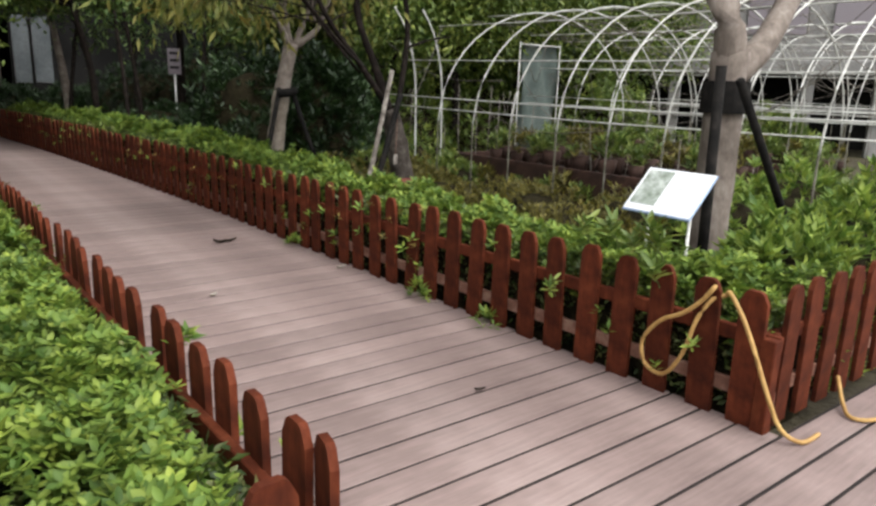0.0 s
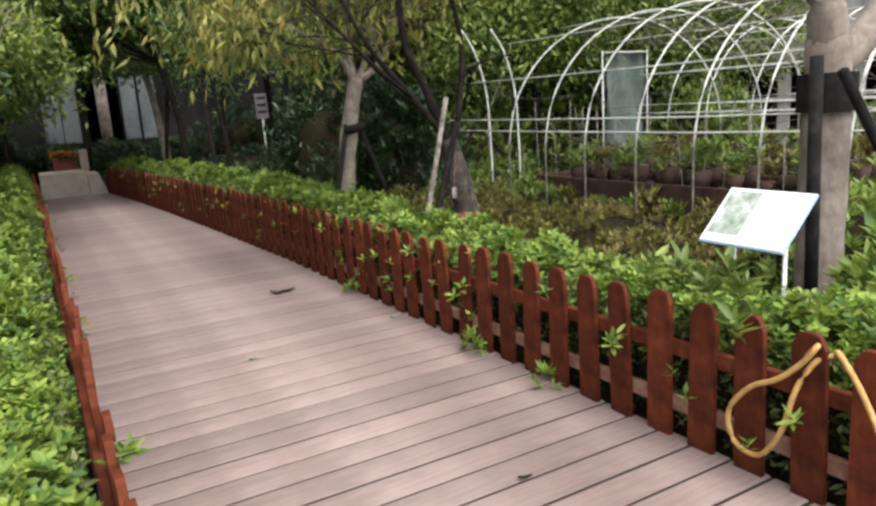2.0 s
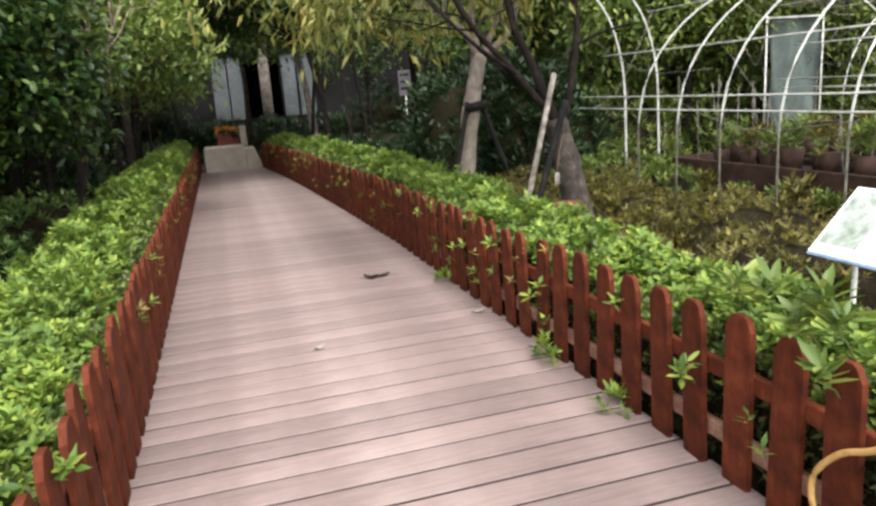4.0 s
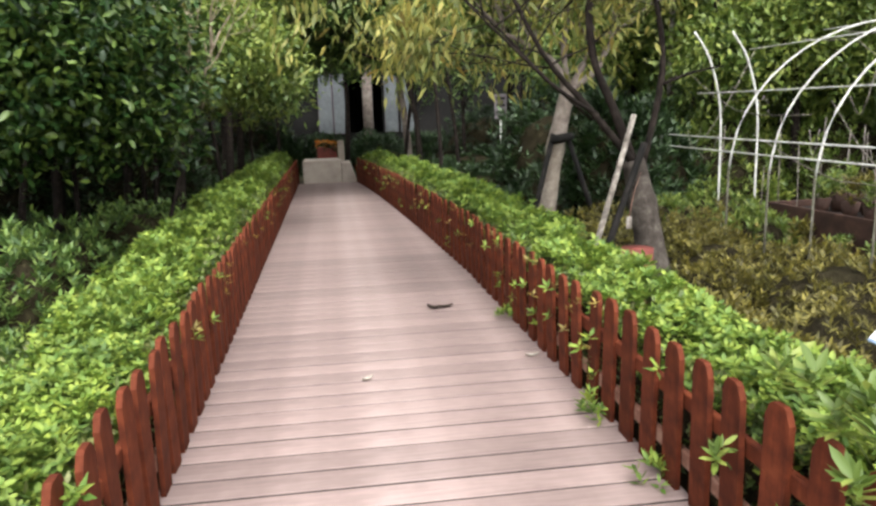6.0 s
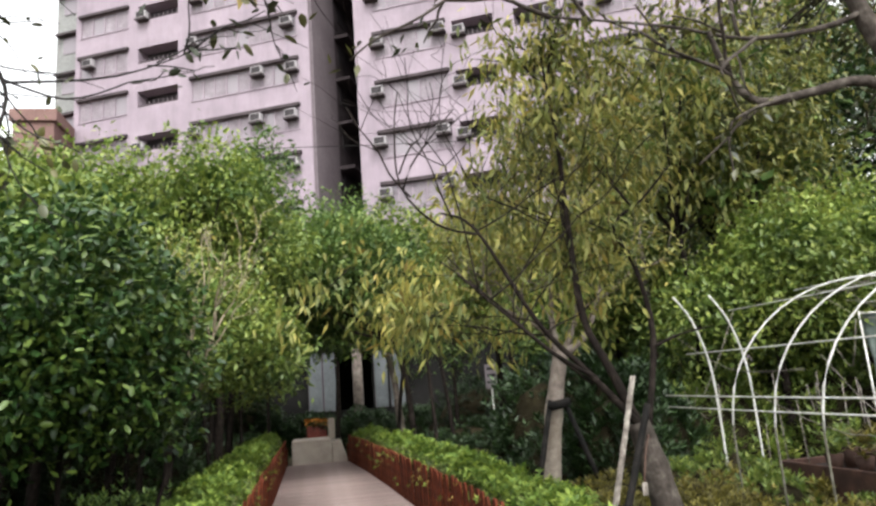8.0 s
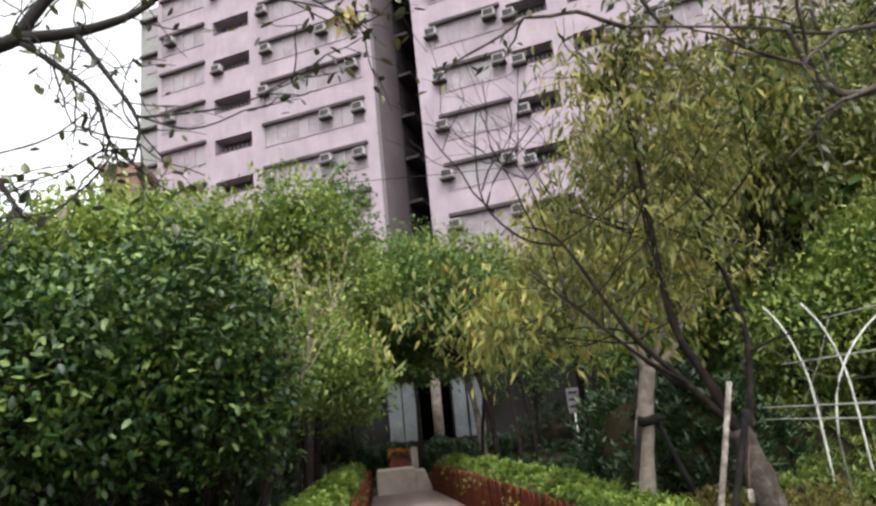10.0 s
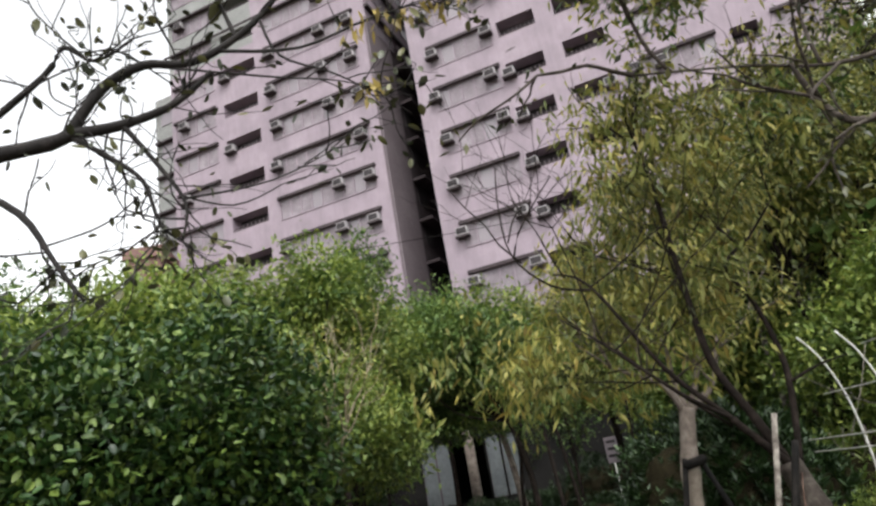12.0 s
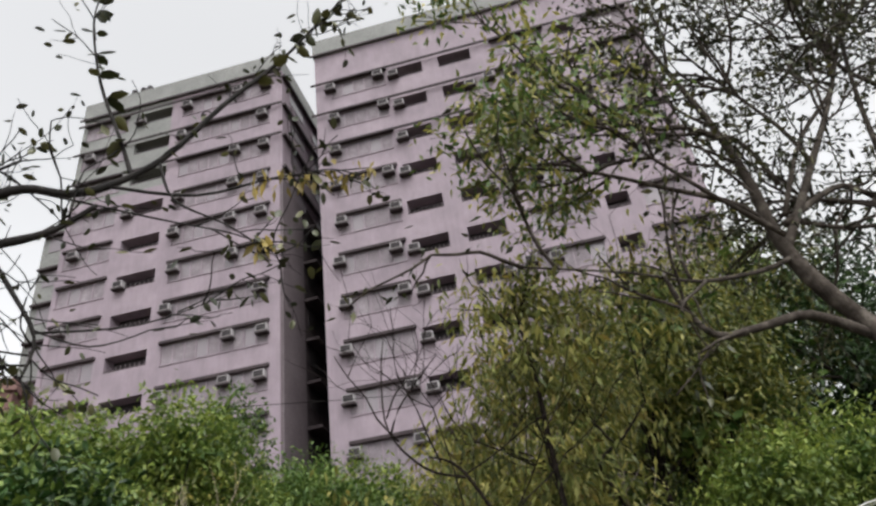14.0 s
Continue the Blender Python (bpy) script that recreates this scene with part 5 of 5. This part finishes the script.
def overhanging_tree():
    """A tree outside the view whose dark boughs reach over the walk."""
    o = np.array([-3.1, 6.6, -0.1])
    t = holder("overhanging_tree", "dark-barked tree reaching bare boughs with dark oval leaves over the hedge", "tree", "garden trees", pose(*o))
    Y = 6.2

    def bough(*xz):
        return [np.array([x, Y, z]) - o for x, z in xz]
    attach("trunk", Tubes().add([(0, 0, -0.1), (0.1, 0, 1.2), (0.25, -0.1, 2.3), (0.5, -0.2, 2.75)], 0.14, 0.09, 10, 0.04, 4).mesh("trunk", M_BOUGH), t)
    boughs = [([np.array([0.5, -0.2, 2.72])] + bough((-1.6, 2.98), (-1.08, 3.08), (-0.98, 3.11), (-0.74, 3.13), (-0.5, 3.21), (-0.33, 3.36)), 0.048, 0.01),
              (bough((-1.0, 3.1), (-0.84, 3.34), (-0.65, 3.44), (-0.46, 3.42), (-0.28, 3.48), (-0.05, 3.67), (0.2, 4.03), (0.49, 4.39), (0.69, 4.7), (0.87, 4.98)), 0.027, 0.006),
              (bough((-0.98, 3.1), (-0.8, 2.96), (-0.66, 2.82), (-0.59, 2.6), (-0.46, 2.47)), 0.016, 0.005),
              (bough((-0.75, 3.13), (-0.61, 2.92), (-0.48, 2.69), (-0.5, 2.51)), 0.014, 0.005),
              (bough((-0.2, 3.53), (-0.27, 3.75), (-0.41, 4.14), (-0.5, 4.6), (-0.48, 4.9)), 0.012, 0.004),
              (bough((-0.3, 3.47), (0.1, 3.43), (0.49, 3.56), (0.95, 3.64)), 0.010, 0.003),
              (bough((-0.08, 3.62), (0.0, 3.4), (0.23, 3.27), (0.41, 3.14)), 0.008, 0.003),
              (bough((-1.5, 3.1), (-1.11, 3.45), (-1.02, 3.6), (-0.87, 3.5), (-0.68, 3.61)), 0.018, 0.006),
              (bough((-1.5, 2.96), (-1.2, 2.75), (-1.04, 2.49), (-0.92, 2.3)), 0.02, 0.008),
              (bough((-0.49, 2.71), (-0.09, 2.74), (0.26, 2.88)), 0.006, 0.002),
              (bough((-0.65, 3.44), (-0.07, 3.29), (0.28, 3.21), (0.51, 3.1)), 0.007, 0.002)]
    tips, tw = [], Tubes()
    for j, (p, r, q) in enumerate(boughs):
        attach("limb", Tubes().add(p, r, q, 8, 0.05, 4).mesh("limb", M_BOUGH), t)
        p = np.array(p)
        for _ in range((9, 16, 5, 5, 4, 9, 5, 10, 6, 5, 6)[j]):
            f = rng.uniform(0.5, 1.0) * (len(p) - 1)
            i = min(int(f), len(p) - 2)
            d = (p[i + 1] - p[i]) / np.linalg.norm(p[i + 1] - p[i]) + rng.normal(0, 0.7, 3) * [1, 0.7, 1]
            grow(tw, p[i] + (p[i + 1] - p[i]) * (f - i), d / np.linalg.norm(d), rng.uniform(0.18, 0.38), 0.004, 1, tips, 0.2, 0.02, (1, 2), 0.7, 0.6)
    bare = []
    for j, k in ((0, 9), (7, 7), (8, 7), (2, 4), (3, 4)):
        p = np.array(boughs[j][0])
        for _ in range(k):
            f = rng.uniform(0.15, 0.9) * (len(p) - 1)
            i = min(int(f), len(p) - 2)
            d = np.array([rng.normal(0.1, 0.7), rng.normal(0, 0.3), rng.normal(-0.1, 0.8)])
            grow(tw, p[i] + (p[i + 1] - p[i]) * (f - i), d / np.linalg.norm(d), rng.uniform(0.3, 0.6), 0.0055, 1, bare, 0.3, 0.02, (1, 3), 0.7, 0.7)
    attach("branchwork", tw.mesh("branchwork", M_BOUGH), t, kind="stuff")
    crown_leaves(bare[::3], 1, 0.02, 0.05, 0.5, M_BIGDARK, "crown", 0.2, t, oval=True)
    pick = rng.permutation(len(tips))
    crown_leaves([tips[i] for i in pick[::2]], 1, 0.025, 0.06, 0.55, M_BIGDARK, "crown", 0.2, t, oval=True)
    # paired oval leaves up the two long twigs
    pairs = []
    for p, a in ((boughs[4][0], 0.25), (boughs[1][0][5:], 0.4)):
        p = np.array(p)
        for f in np.linspace(a, 0.98, 9):
            i = min(int(f * (len(p) - 1)), len(p) - 2)
            u = f * (len(p) - 1) - i
            d = p[i + 1] - p[i]
            d /= np.linalg.norm(d)
            for sgn in (-1, 1):
                pairs.append((p[i] + (p[i + 1] - p[i]) * u, d * 0.5 + np.array([sgn, rng.normal(0, 0.3), 0.1])))
    crown_leaves(pairs, 1, 0.004, 0.105, 0.55, M_BIGDARK, "oval_foliage", 0.1, t, oval=True)
    hang = [(np.array([x, Y, z]) - o, np.array([0, 0, -1.0])) for x, z in zip(np.linspace(0.3, 0.95, 12), np.linspace(3.5, 3.64, 12))] + [(np.array([0.41, Y, 3.16]) - o, np.array([0.3, 0, -1.0]))] * 4
    crown_leaves(hang, 4, 0.03, 0.085, 0.34, M_AUTUMN, "yellowed_foliage", 1.2, t)


overhanging_tree()

# ---- greenhouse frame ----
def hoop_tunnel(x0, x1, ys, top, label):
    t = holder("hoop_tunnel", label, "greenhouse frame", "hoop tunnels")
    xm, hw = (x0 + x1) / 2, (x1 - x0) / 2
    for y in ys:
        pts = [(xm - hw * math.cos(a), y + 0.02 * math.sin(7 * y), 0.9 + (top - 0.9) * math.sin(a)) for a in np.linspace(0.02, math.pi - 0.02, 13)]
        tube("hoop", pts, 0.009, 0.009, M_HOOP, t, sides=6, steps=2)
        for x in (x0, x1):
            tube("ground_stake", [(x, y + 0.02 * math.sin(7 * y), -0.1), (x, y + 0.02 * math.sin(7 * y), 0.95)], 0.009, 0.009, M_STAKE, t, "dull rusted ground stake", sides=6, steps=1)
    rise = top - 0.9
    for x, z in ((x0 - 0.03, 1.2), (x0 - 0.02, 1.08), (xm - hw * 0.84, 0.9 + rise * 0.53), (xm - 0.5 * hw, 0.9 + rise * 0.86), (xm, top), (xm + 0.5 * hw, 0.9 + rise * 0.86), (xm + 0.84 * hw, 0.9 + rise * 0.53), (x1, 1.2), (x1 - 0.02, 1.08)):
        tube("purlin", [(x, ys[0] - 0.3, z), (x, (ys[0] + ys[-1]) / 2, z - 0.02), (x, ys[-1] + 1.1, z + 0.02)], 0.0075, 0.0075, M_HOOP, t, sides=6, steps=2)
    wires = Tubes()
    for _ in range(80):
        a = rng.uniform(0.15, 3.0)
        y = rng.uniform(ys[0], ys[-1] + 0.9)
        p = np.array([xm - hw * math.cos(a), y, 0.9 + rise * math.sin(a) - 0.03])
        b = min(max(a + rng.normal(0, 0.5), 0.1), 3.04)
        q = np.array([xm - hw * math.cos(b), y + rng.normal(0, 0.9), 0.9 + rise * math.sin(b) - 0.03])
        wires.add([p, (p + q) / 2 - [0, 0, rng.uniform(0.02, 0.25)], q], 0.004, 0.004, 4, 0.0, 3)
    attach("tie_wire", wires.mesh("tie_wire", M_GREYPOLE), t, None, "slack grey tie wire", "stuff")
    return t


hoop_tunnel(4.38, 7.82, [4.7 + 0.6 * k for k in range(9)], 2.26, "bare white bent-pipe greenhouse tunnel frame")
for dx, dy in ((0.06, -0.3), (0.52, -0.3)):
    tagged(tube("hoop_piece", [(4.75 + dx, 11.3 + dy, 2.32), (4.95 + dx, 11.3 + dy, 2.02), (5.1 + dx, 11.3 + dy, 1.5), (5.13 + dx, 11.3 + dy, 0.8), (5.13 + dx, 11.3 + dy, -0.1)], 0.0125, 0.0125, M_HOOP, sides=6), "loose bent white pipe leaning at the end of the tunnel", "pipe", "leaning pipes")
hoop_tunnel(8.3, 11.7, [3.8 + 0.7 * k for k in range(11)], 2.35, "far bare white bent-pipe greenhouse tunnel frame")
hoop_tunnel(12.2, 15.6, [3.4 + 0.8 * k for k in range(10)], 2.5, "outermost bare white bent-pipe greenhouse tunnel frame")



def nursery():
    """Dark planting troughs with rows of potted seedlings under the tunnel."""
    for x, y0, y1 in ((5.75, 6.6, 10.4), (6.75, 6.6, 10.6), (8.9, 7.2, 12.0)):
        tr = holder("planting_trough", "long dark brown timber planting trough filled with soil", "planter", "planting troughs", pose(x, 0, -0.09))
        for a, b in ((-0.34, -0.30), (0.30, 0.34)):
            box("side_board", a, b, y0, y1, 0, 0.56, M_POT, tr, 0.006)
        for a in (y0, y1 - 0.04):
            box("end_board", -0.298, 0.298, a, a + 0.04, 0, 0.56, M_POT, tr, 0.006)
        box("soil_bed", -0.298, 0.298, y0 + 0.042, y1 - 0.042, 0, 0.49, M_JOIST, tr)
    kinds = []
    for k, (mat, size) in enumerate(((M_YOUNG, 0.1), (M_RUST, 0.09), (M_YOUNG, 0.08))):
        s = holder("seedling_pot", ("yellow-green seedling in a brown nursery pot", "rust-brown seedling in a brown nursery pot", "bushy seedling in a brown nursery pot")[k], "potted plant", "nursery pots", pose(5.75, 8.0 + k * 0.4, -0.07))
        tube("pot", [(0, 0, 0), (0, 0, 0.16)], 0.06, 0.085, M_POT, s, sides=10, steps=1)
        pos, way, up, L, wd = rosettes(rng.uniform([-0.09, -0.09, 0.13], [0.09, 0.09, 0.34], (17, 3)), 7, size, 0.6)
        attach("foliage", leaves_mesh("foliage", pos, way, up, L, wd, mat), s, kind="stuff")
        kinds.append(s)
    n = 0
    for x, z in ((5.3, -0.09), (5.62, 0.40), (5.9, 0.40), (6.6, 0.40), (6.9, 0.40), (8.8, 0.40), (9.05, 0.40)):
        for y in np.arange(7.0, 10.2, 0.36):
            n += 1
            copy_thing(kinds[(n * 7 + int(x)) % 3], pose(x + rng.normal(0, 0.03), y + rng.normal(0, 0.05), z, 0, 0, rng.uniform(0, 360)) @ Matrix.Scale(rng.uniform(0.8, 1.4), 4))
    net = holder("shade_net", "grey-green shade net panel hung in the tunnel", "net", m=pose(8.6, 11.9, 0))
    bm = bmesh.new()
    vs = [[bm.verts.new((-0.5 + 0.1 * i, 0.05 * math.sin(i * 1.3 + j), 0.3 + 0.22 * j)) for i in range(10)] for j in range(9)]
    for j in range(8):
        for i in range(9):
            bm.faces.new((vs[j][i], vs[j][i + 1], vs[j + 1][i + 1], vs[j + 1][i]))
    bmesh.ops.solidify(bm, geom=bm.faces[:], thickness=0.008)
    part("cloth", bm, M_NET, net, smooth=True)
    tube("rod", [(-0.55, 0, 2.07), (0.45, 0, 2.07)], 0.012, 0.012, M_HOOP, net, steps=1)
    for x in (-0.55, 0.45):
        tube("rod", [(x, 0, -0.1), (x, 0, 2.1)], 0.012, 0.012, M_HOOP, net, steps=1)

    for k in range(34):
        x, y = 5.5 + 2.7 * rng.uniform(), 6.8 + 5.0 * rng.uniform()
        h = rng.uniform(0.7, 1.5)
        c = tube("plant_cane", [(0, 0, 0), (rng.normal(0, 0.05), rng.normal(0, 0.05), h)], 0.007, 0.005, M_GREYPOLE, sides=5, steps=1)
        c.matrix_basis = pose(x, y, -0.12)
        tagged(c, "thin weathered cane stuck in the nursery bed", "cane", "plant canes")


nursery()


def shed():
    t = holder("open_shed", "pale open-fronted shed with columns beyond the tunnels", "building", m=pose(18.0, 11.5, 0, 0, 0, -62))
    box("roof", -8, 6, -0.4, 4, 1.95, 2.25, M_MOSSWALL, t, 0.03)
    box("upper_wall", -8, 6, 0.4, 4, 2.254, 5.0, M_MOSSWALL, t)
    for k in range(7):
        box("window", -7.6 + 2 * k, -6.2 + 2 * k, 0.34, 0.396, 2.9, 4.2, M_FAR_GLASS, t)
    # back wall coloured near black as the shade under the roof
    box("back_wall", -8, 6, 3.0, 3.2, -0.1, 1.946, M_DARKWALL, t)
    for x in (-7.8, -6.4, -4.8, -3.2, -1.6, 0.0, 1.6, 3.2, 4.8):
        box("column", x - 0.14, x + 0.14, -0.2, 0.1, -0.1, 1.946, M_MOSSWALL, t, 0.02)
    for z in (0.75, 1.05):
        box("rail", -8, 6, -0.28, -0.22, z, z + 0.05, M_MOSSWALL, t)


shed()


def ground_cover():
    """Low weeds, grass and leaf litter of the beds."""
    for name, label, x0, x1, y0, y1, k, mat, L, w, lift in (("weeds", "low weeds and moss over the garden bed", 2.5, 9.0, 4.6, 14.0, 26000, M_RUST, 0.09, 0.03, 0.9), ("weeds", "short grass beside the hedge", -7.0, -0.7, 4.6, 16.0, 26000, M_GRASS, 0.10, 0.012, 1.4), ("weeds", "shaded ground cover under the trees", -6.0, 8.0, 13.0, 26.0, 20000, M_SHADELEAF, 0.14, 0.05, 0.8)):
        pos = rng.uniform([x0, y0, -0.09], [x1, y1, -0.05], (k, 3))
        keep = ~((pos[:, 0] > -0.1) & (pos[:, 0] < 2.1) & (pos[:, 1] < 23.5))
        pos = pos[keep]
        ob = attach(name, leaves_mesh(name, pos, unit(len(pos)) * [1, 1, 0.3] + [0, 0, lift], unit(len(pos)) + [0, 0, 0.6], L * rng.uniform(0.5, 1.3, len(pos)), w, mat))
        tagged(ob, label, "ground cover", kind="stuff")


ground_cover()


def hose():
    h = holder("garden_hose", "yellow garden hose looped over the picket fence", "hose")
    tube("loop", [(1.99, 4.66, 0.50), (1.95, 4.60, 0.565), (1.94, 4.64, 0.50), (1.93, 4.72, 0.42), (1.93, 4.82, 0.36), (1.93, 4.9, 0.25), (1.93, 4.88, 0.14), (1.93, 4.78, 0.12), (1.93, 4.70, 0.24), (1.94, 4.66, 0.40), (1.98, 4.62, 0.50), (2.02, 4.58, 0.52)], 0.0095, 0.0095, M_HOSE, h, sides=9, steps=4)
    tube("tail", [(2.02, 4.58, 0.52), (1.96, 4.535, 0.55), (1.94, 4.46, 0.47), (1.93, 4.39, 0.35), (1.93, 4.33, 0.22), (1.95, 4.26, 0.07), (2.02, 4.2, 0.014), (2.15, 4.19, 0.014)], 0.0095, 0.0095, M_HOSE, h, sides=9, steps=4)
    tube("coil", [(2.62, 4.32, 0.10), (2.50, 4.24, 0.03), (2.42, 4.17, 0.014), (2.5, 4.10, 0.014), (2.7, 4.09, 0.014), (3.0, 4.16, 0.014), (3.3, 4.12, 0.014)], 0.0095, 0.0095, M_HOSE, h, sides=9, steps=4)


hose()


def fallen(name, label, x, y, mat, size, turn, curl):
    bm = bmesh.new()
    rows = []
    for i in range(7):
        f = i / 6
        w = 0.5 * math.sin(math.pi * (0.08 + 0.88 * f)) * size * 0.45
        rows.append([bm.verts.new(((f - 0.5) * size, s * w, 0.004 + curl * size * ((f - 0.5) ** 2 + (0.22 if s else 0)))) for s in (-1, 0, 1)])
    for a, b in zip(rows[:-1], rows[1:]):
        for j in range(2):
            bm.faces.new((a[j], a[j + 1], b[j + 1], b[j]))
    bmesh.ops.solidify(bm, geom=bm.faces[:], thickness=0.0015)
    tagged(part(name, bm, mat, m=pose(x, y, 0.003, 0, 0, turn)), label, "leaf", "fallen leaves")


fallen("fallen_leaf", "curled dark brown leaf on the deck", 1.557, 8.735, M_LEAFDEAD, 0.13, 12, 0.35)
fallen("fallen_leaf", "small dark leaf on the deck", 1.46, 8.71, M_LEAFDEAD, 0.11, -30, 0.7)
fallen("fallen_leaf", "small pale dry leaf on the deck", 0.865, 7.316, M_LEAFPALE, 0.08, 35, 0.5)
fallen("fallen_leaf", "tiny dark leaf on the deck", 1.309, 5.30, M_LEAFDEAD, 0.055, -20, 0.6)
fallen("fallen_leaf", "pale dry leaf beside the fence", 1.89, 7.48, M_LEAFPALE, 0.09, 5, 0.5)


def fence_shoots():
    """Single shoots that poke out between the pickets."""
    for side, x, k in ((1, 1.95, 46), (-1, 0.0, 22)):
        top = holder("fence_shoot", "pale young shoots poking through the picket fence", "shoot", "fence shoots", pose(x, 0, 0))
        y = 4.6 + 14 * rng.uniform(0, 1, k) ** 1.1
        ex = np.array([right_edge(v) - 1.98 if side > 0 else 0.0 for v in y])
        places = np.stack([ex + rng.normal(0, 0.02, k), y, rng.uniform(0.12 if side > 0 else 0.35, 0.56, k)], 1)
        pos, way, up, L, wd = rosettes(places, 7, 0.06, 0.3, 0.36)
        attach("foliage", leaves_mesh("foliage", pos, way + [-0.5 * side, 0, 0], up, L, wd, M_HEDGE), top, kind="stuff")
        y = 6.5 + 12 * rng.uniform(0, 1, 30)
        ex = np.array([right_edge(v) - 1.98 if side > 0 else 0.0 for v in y])
        pos, way, up, L, wd = rosettes(np.stack([ex - 0.02 * side, y, rng.uniform(0.3, 0.58, 30)], 1), 5, 0.045, 0.3, 0.4)
        attach("yellowed_foliage", leaves_mesh("yellowed_foliage", pos, way + [-0.5 * side, 0, 0], up, L, wd, M_AUTUMN), top, kind="stuff")


fence_shoots()
SHOOTS = ((1.92, 4.87, 0.53, 0.085), (1.92, 5.47, 0.33, 0.07), (2.02, 5.05, 0.61, 0.1), (2.04, 5.0, 0.67, 0.1), (2.06, 5.22, 0.65, 0.1), (2.1, 5.43, 0.62, 0.09), (2.0, 4.92, 0.64, 0.09))

for x, y, z, size in SHOOTS:
    sp = holder("leaf_shoot", "fresh pale green leaf rosette poking out between pickets", "shoot", "fence shoots", pose(x, y, z))
    tube("stalk", [(0.12, 0.02, -0.12), (0.05, 0.01, -0.02), (0, 0, 0)], 0.004, 0.003, M_HEDGEIN, sp, sides=5, steps=2)
    pos, way, up, L, wd = rosettes(np.array([[0, 0, 0.0], [0.01, 0.01, 0.03]]), 10, size, 0.2, 0.3)
    attach("foliage", leaves_mesh("foliage", pos, way + [-0.35, -0.25, 0.35], up, L, wd, M_YOUNG, oval=True), sp, kind="stuff")

for x, y, h in ((1.92, 6.55, 0.13), (1.93, 5.95, 0.08), (1.93, 8.3, 0.07)):
    shrub("weed_tuft", "small green weed tuft at the fence foot", "weed", x, y, 0.06, 0.09, h, M_HEDGE, 12, 0.06, 6, "weed tufts", 0.085)

# ---- decks and fences last ----
fence("red-brown stained wooden picket fence along the boardwalk", RIGHT_LINE, -1, 0.211, 0.11)
fence("red-brown stained wooden picket fence along the boardwalk hedge", LEFT_LINE, 1, 0.199, 0.155)
fence("weathered red-brown picket fence turning the corner", [(2.1, 4.37), (7.0, 4.33)], 1)
fence("short red-brown picket fence closing the hedge end", [(-0.12, 4.30), (-4.2, 4.27)], -1)
deck()
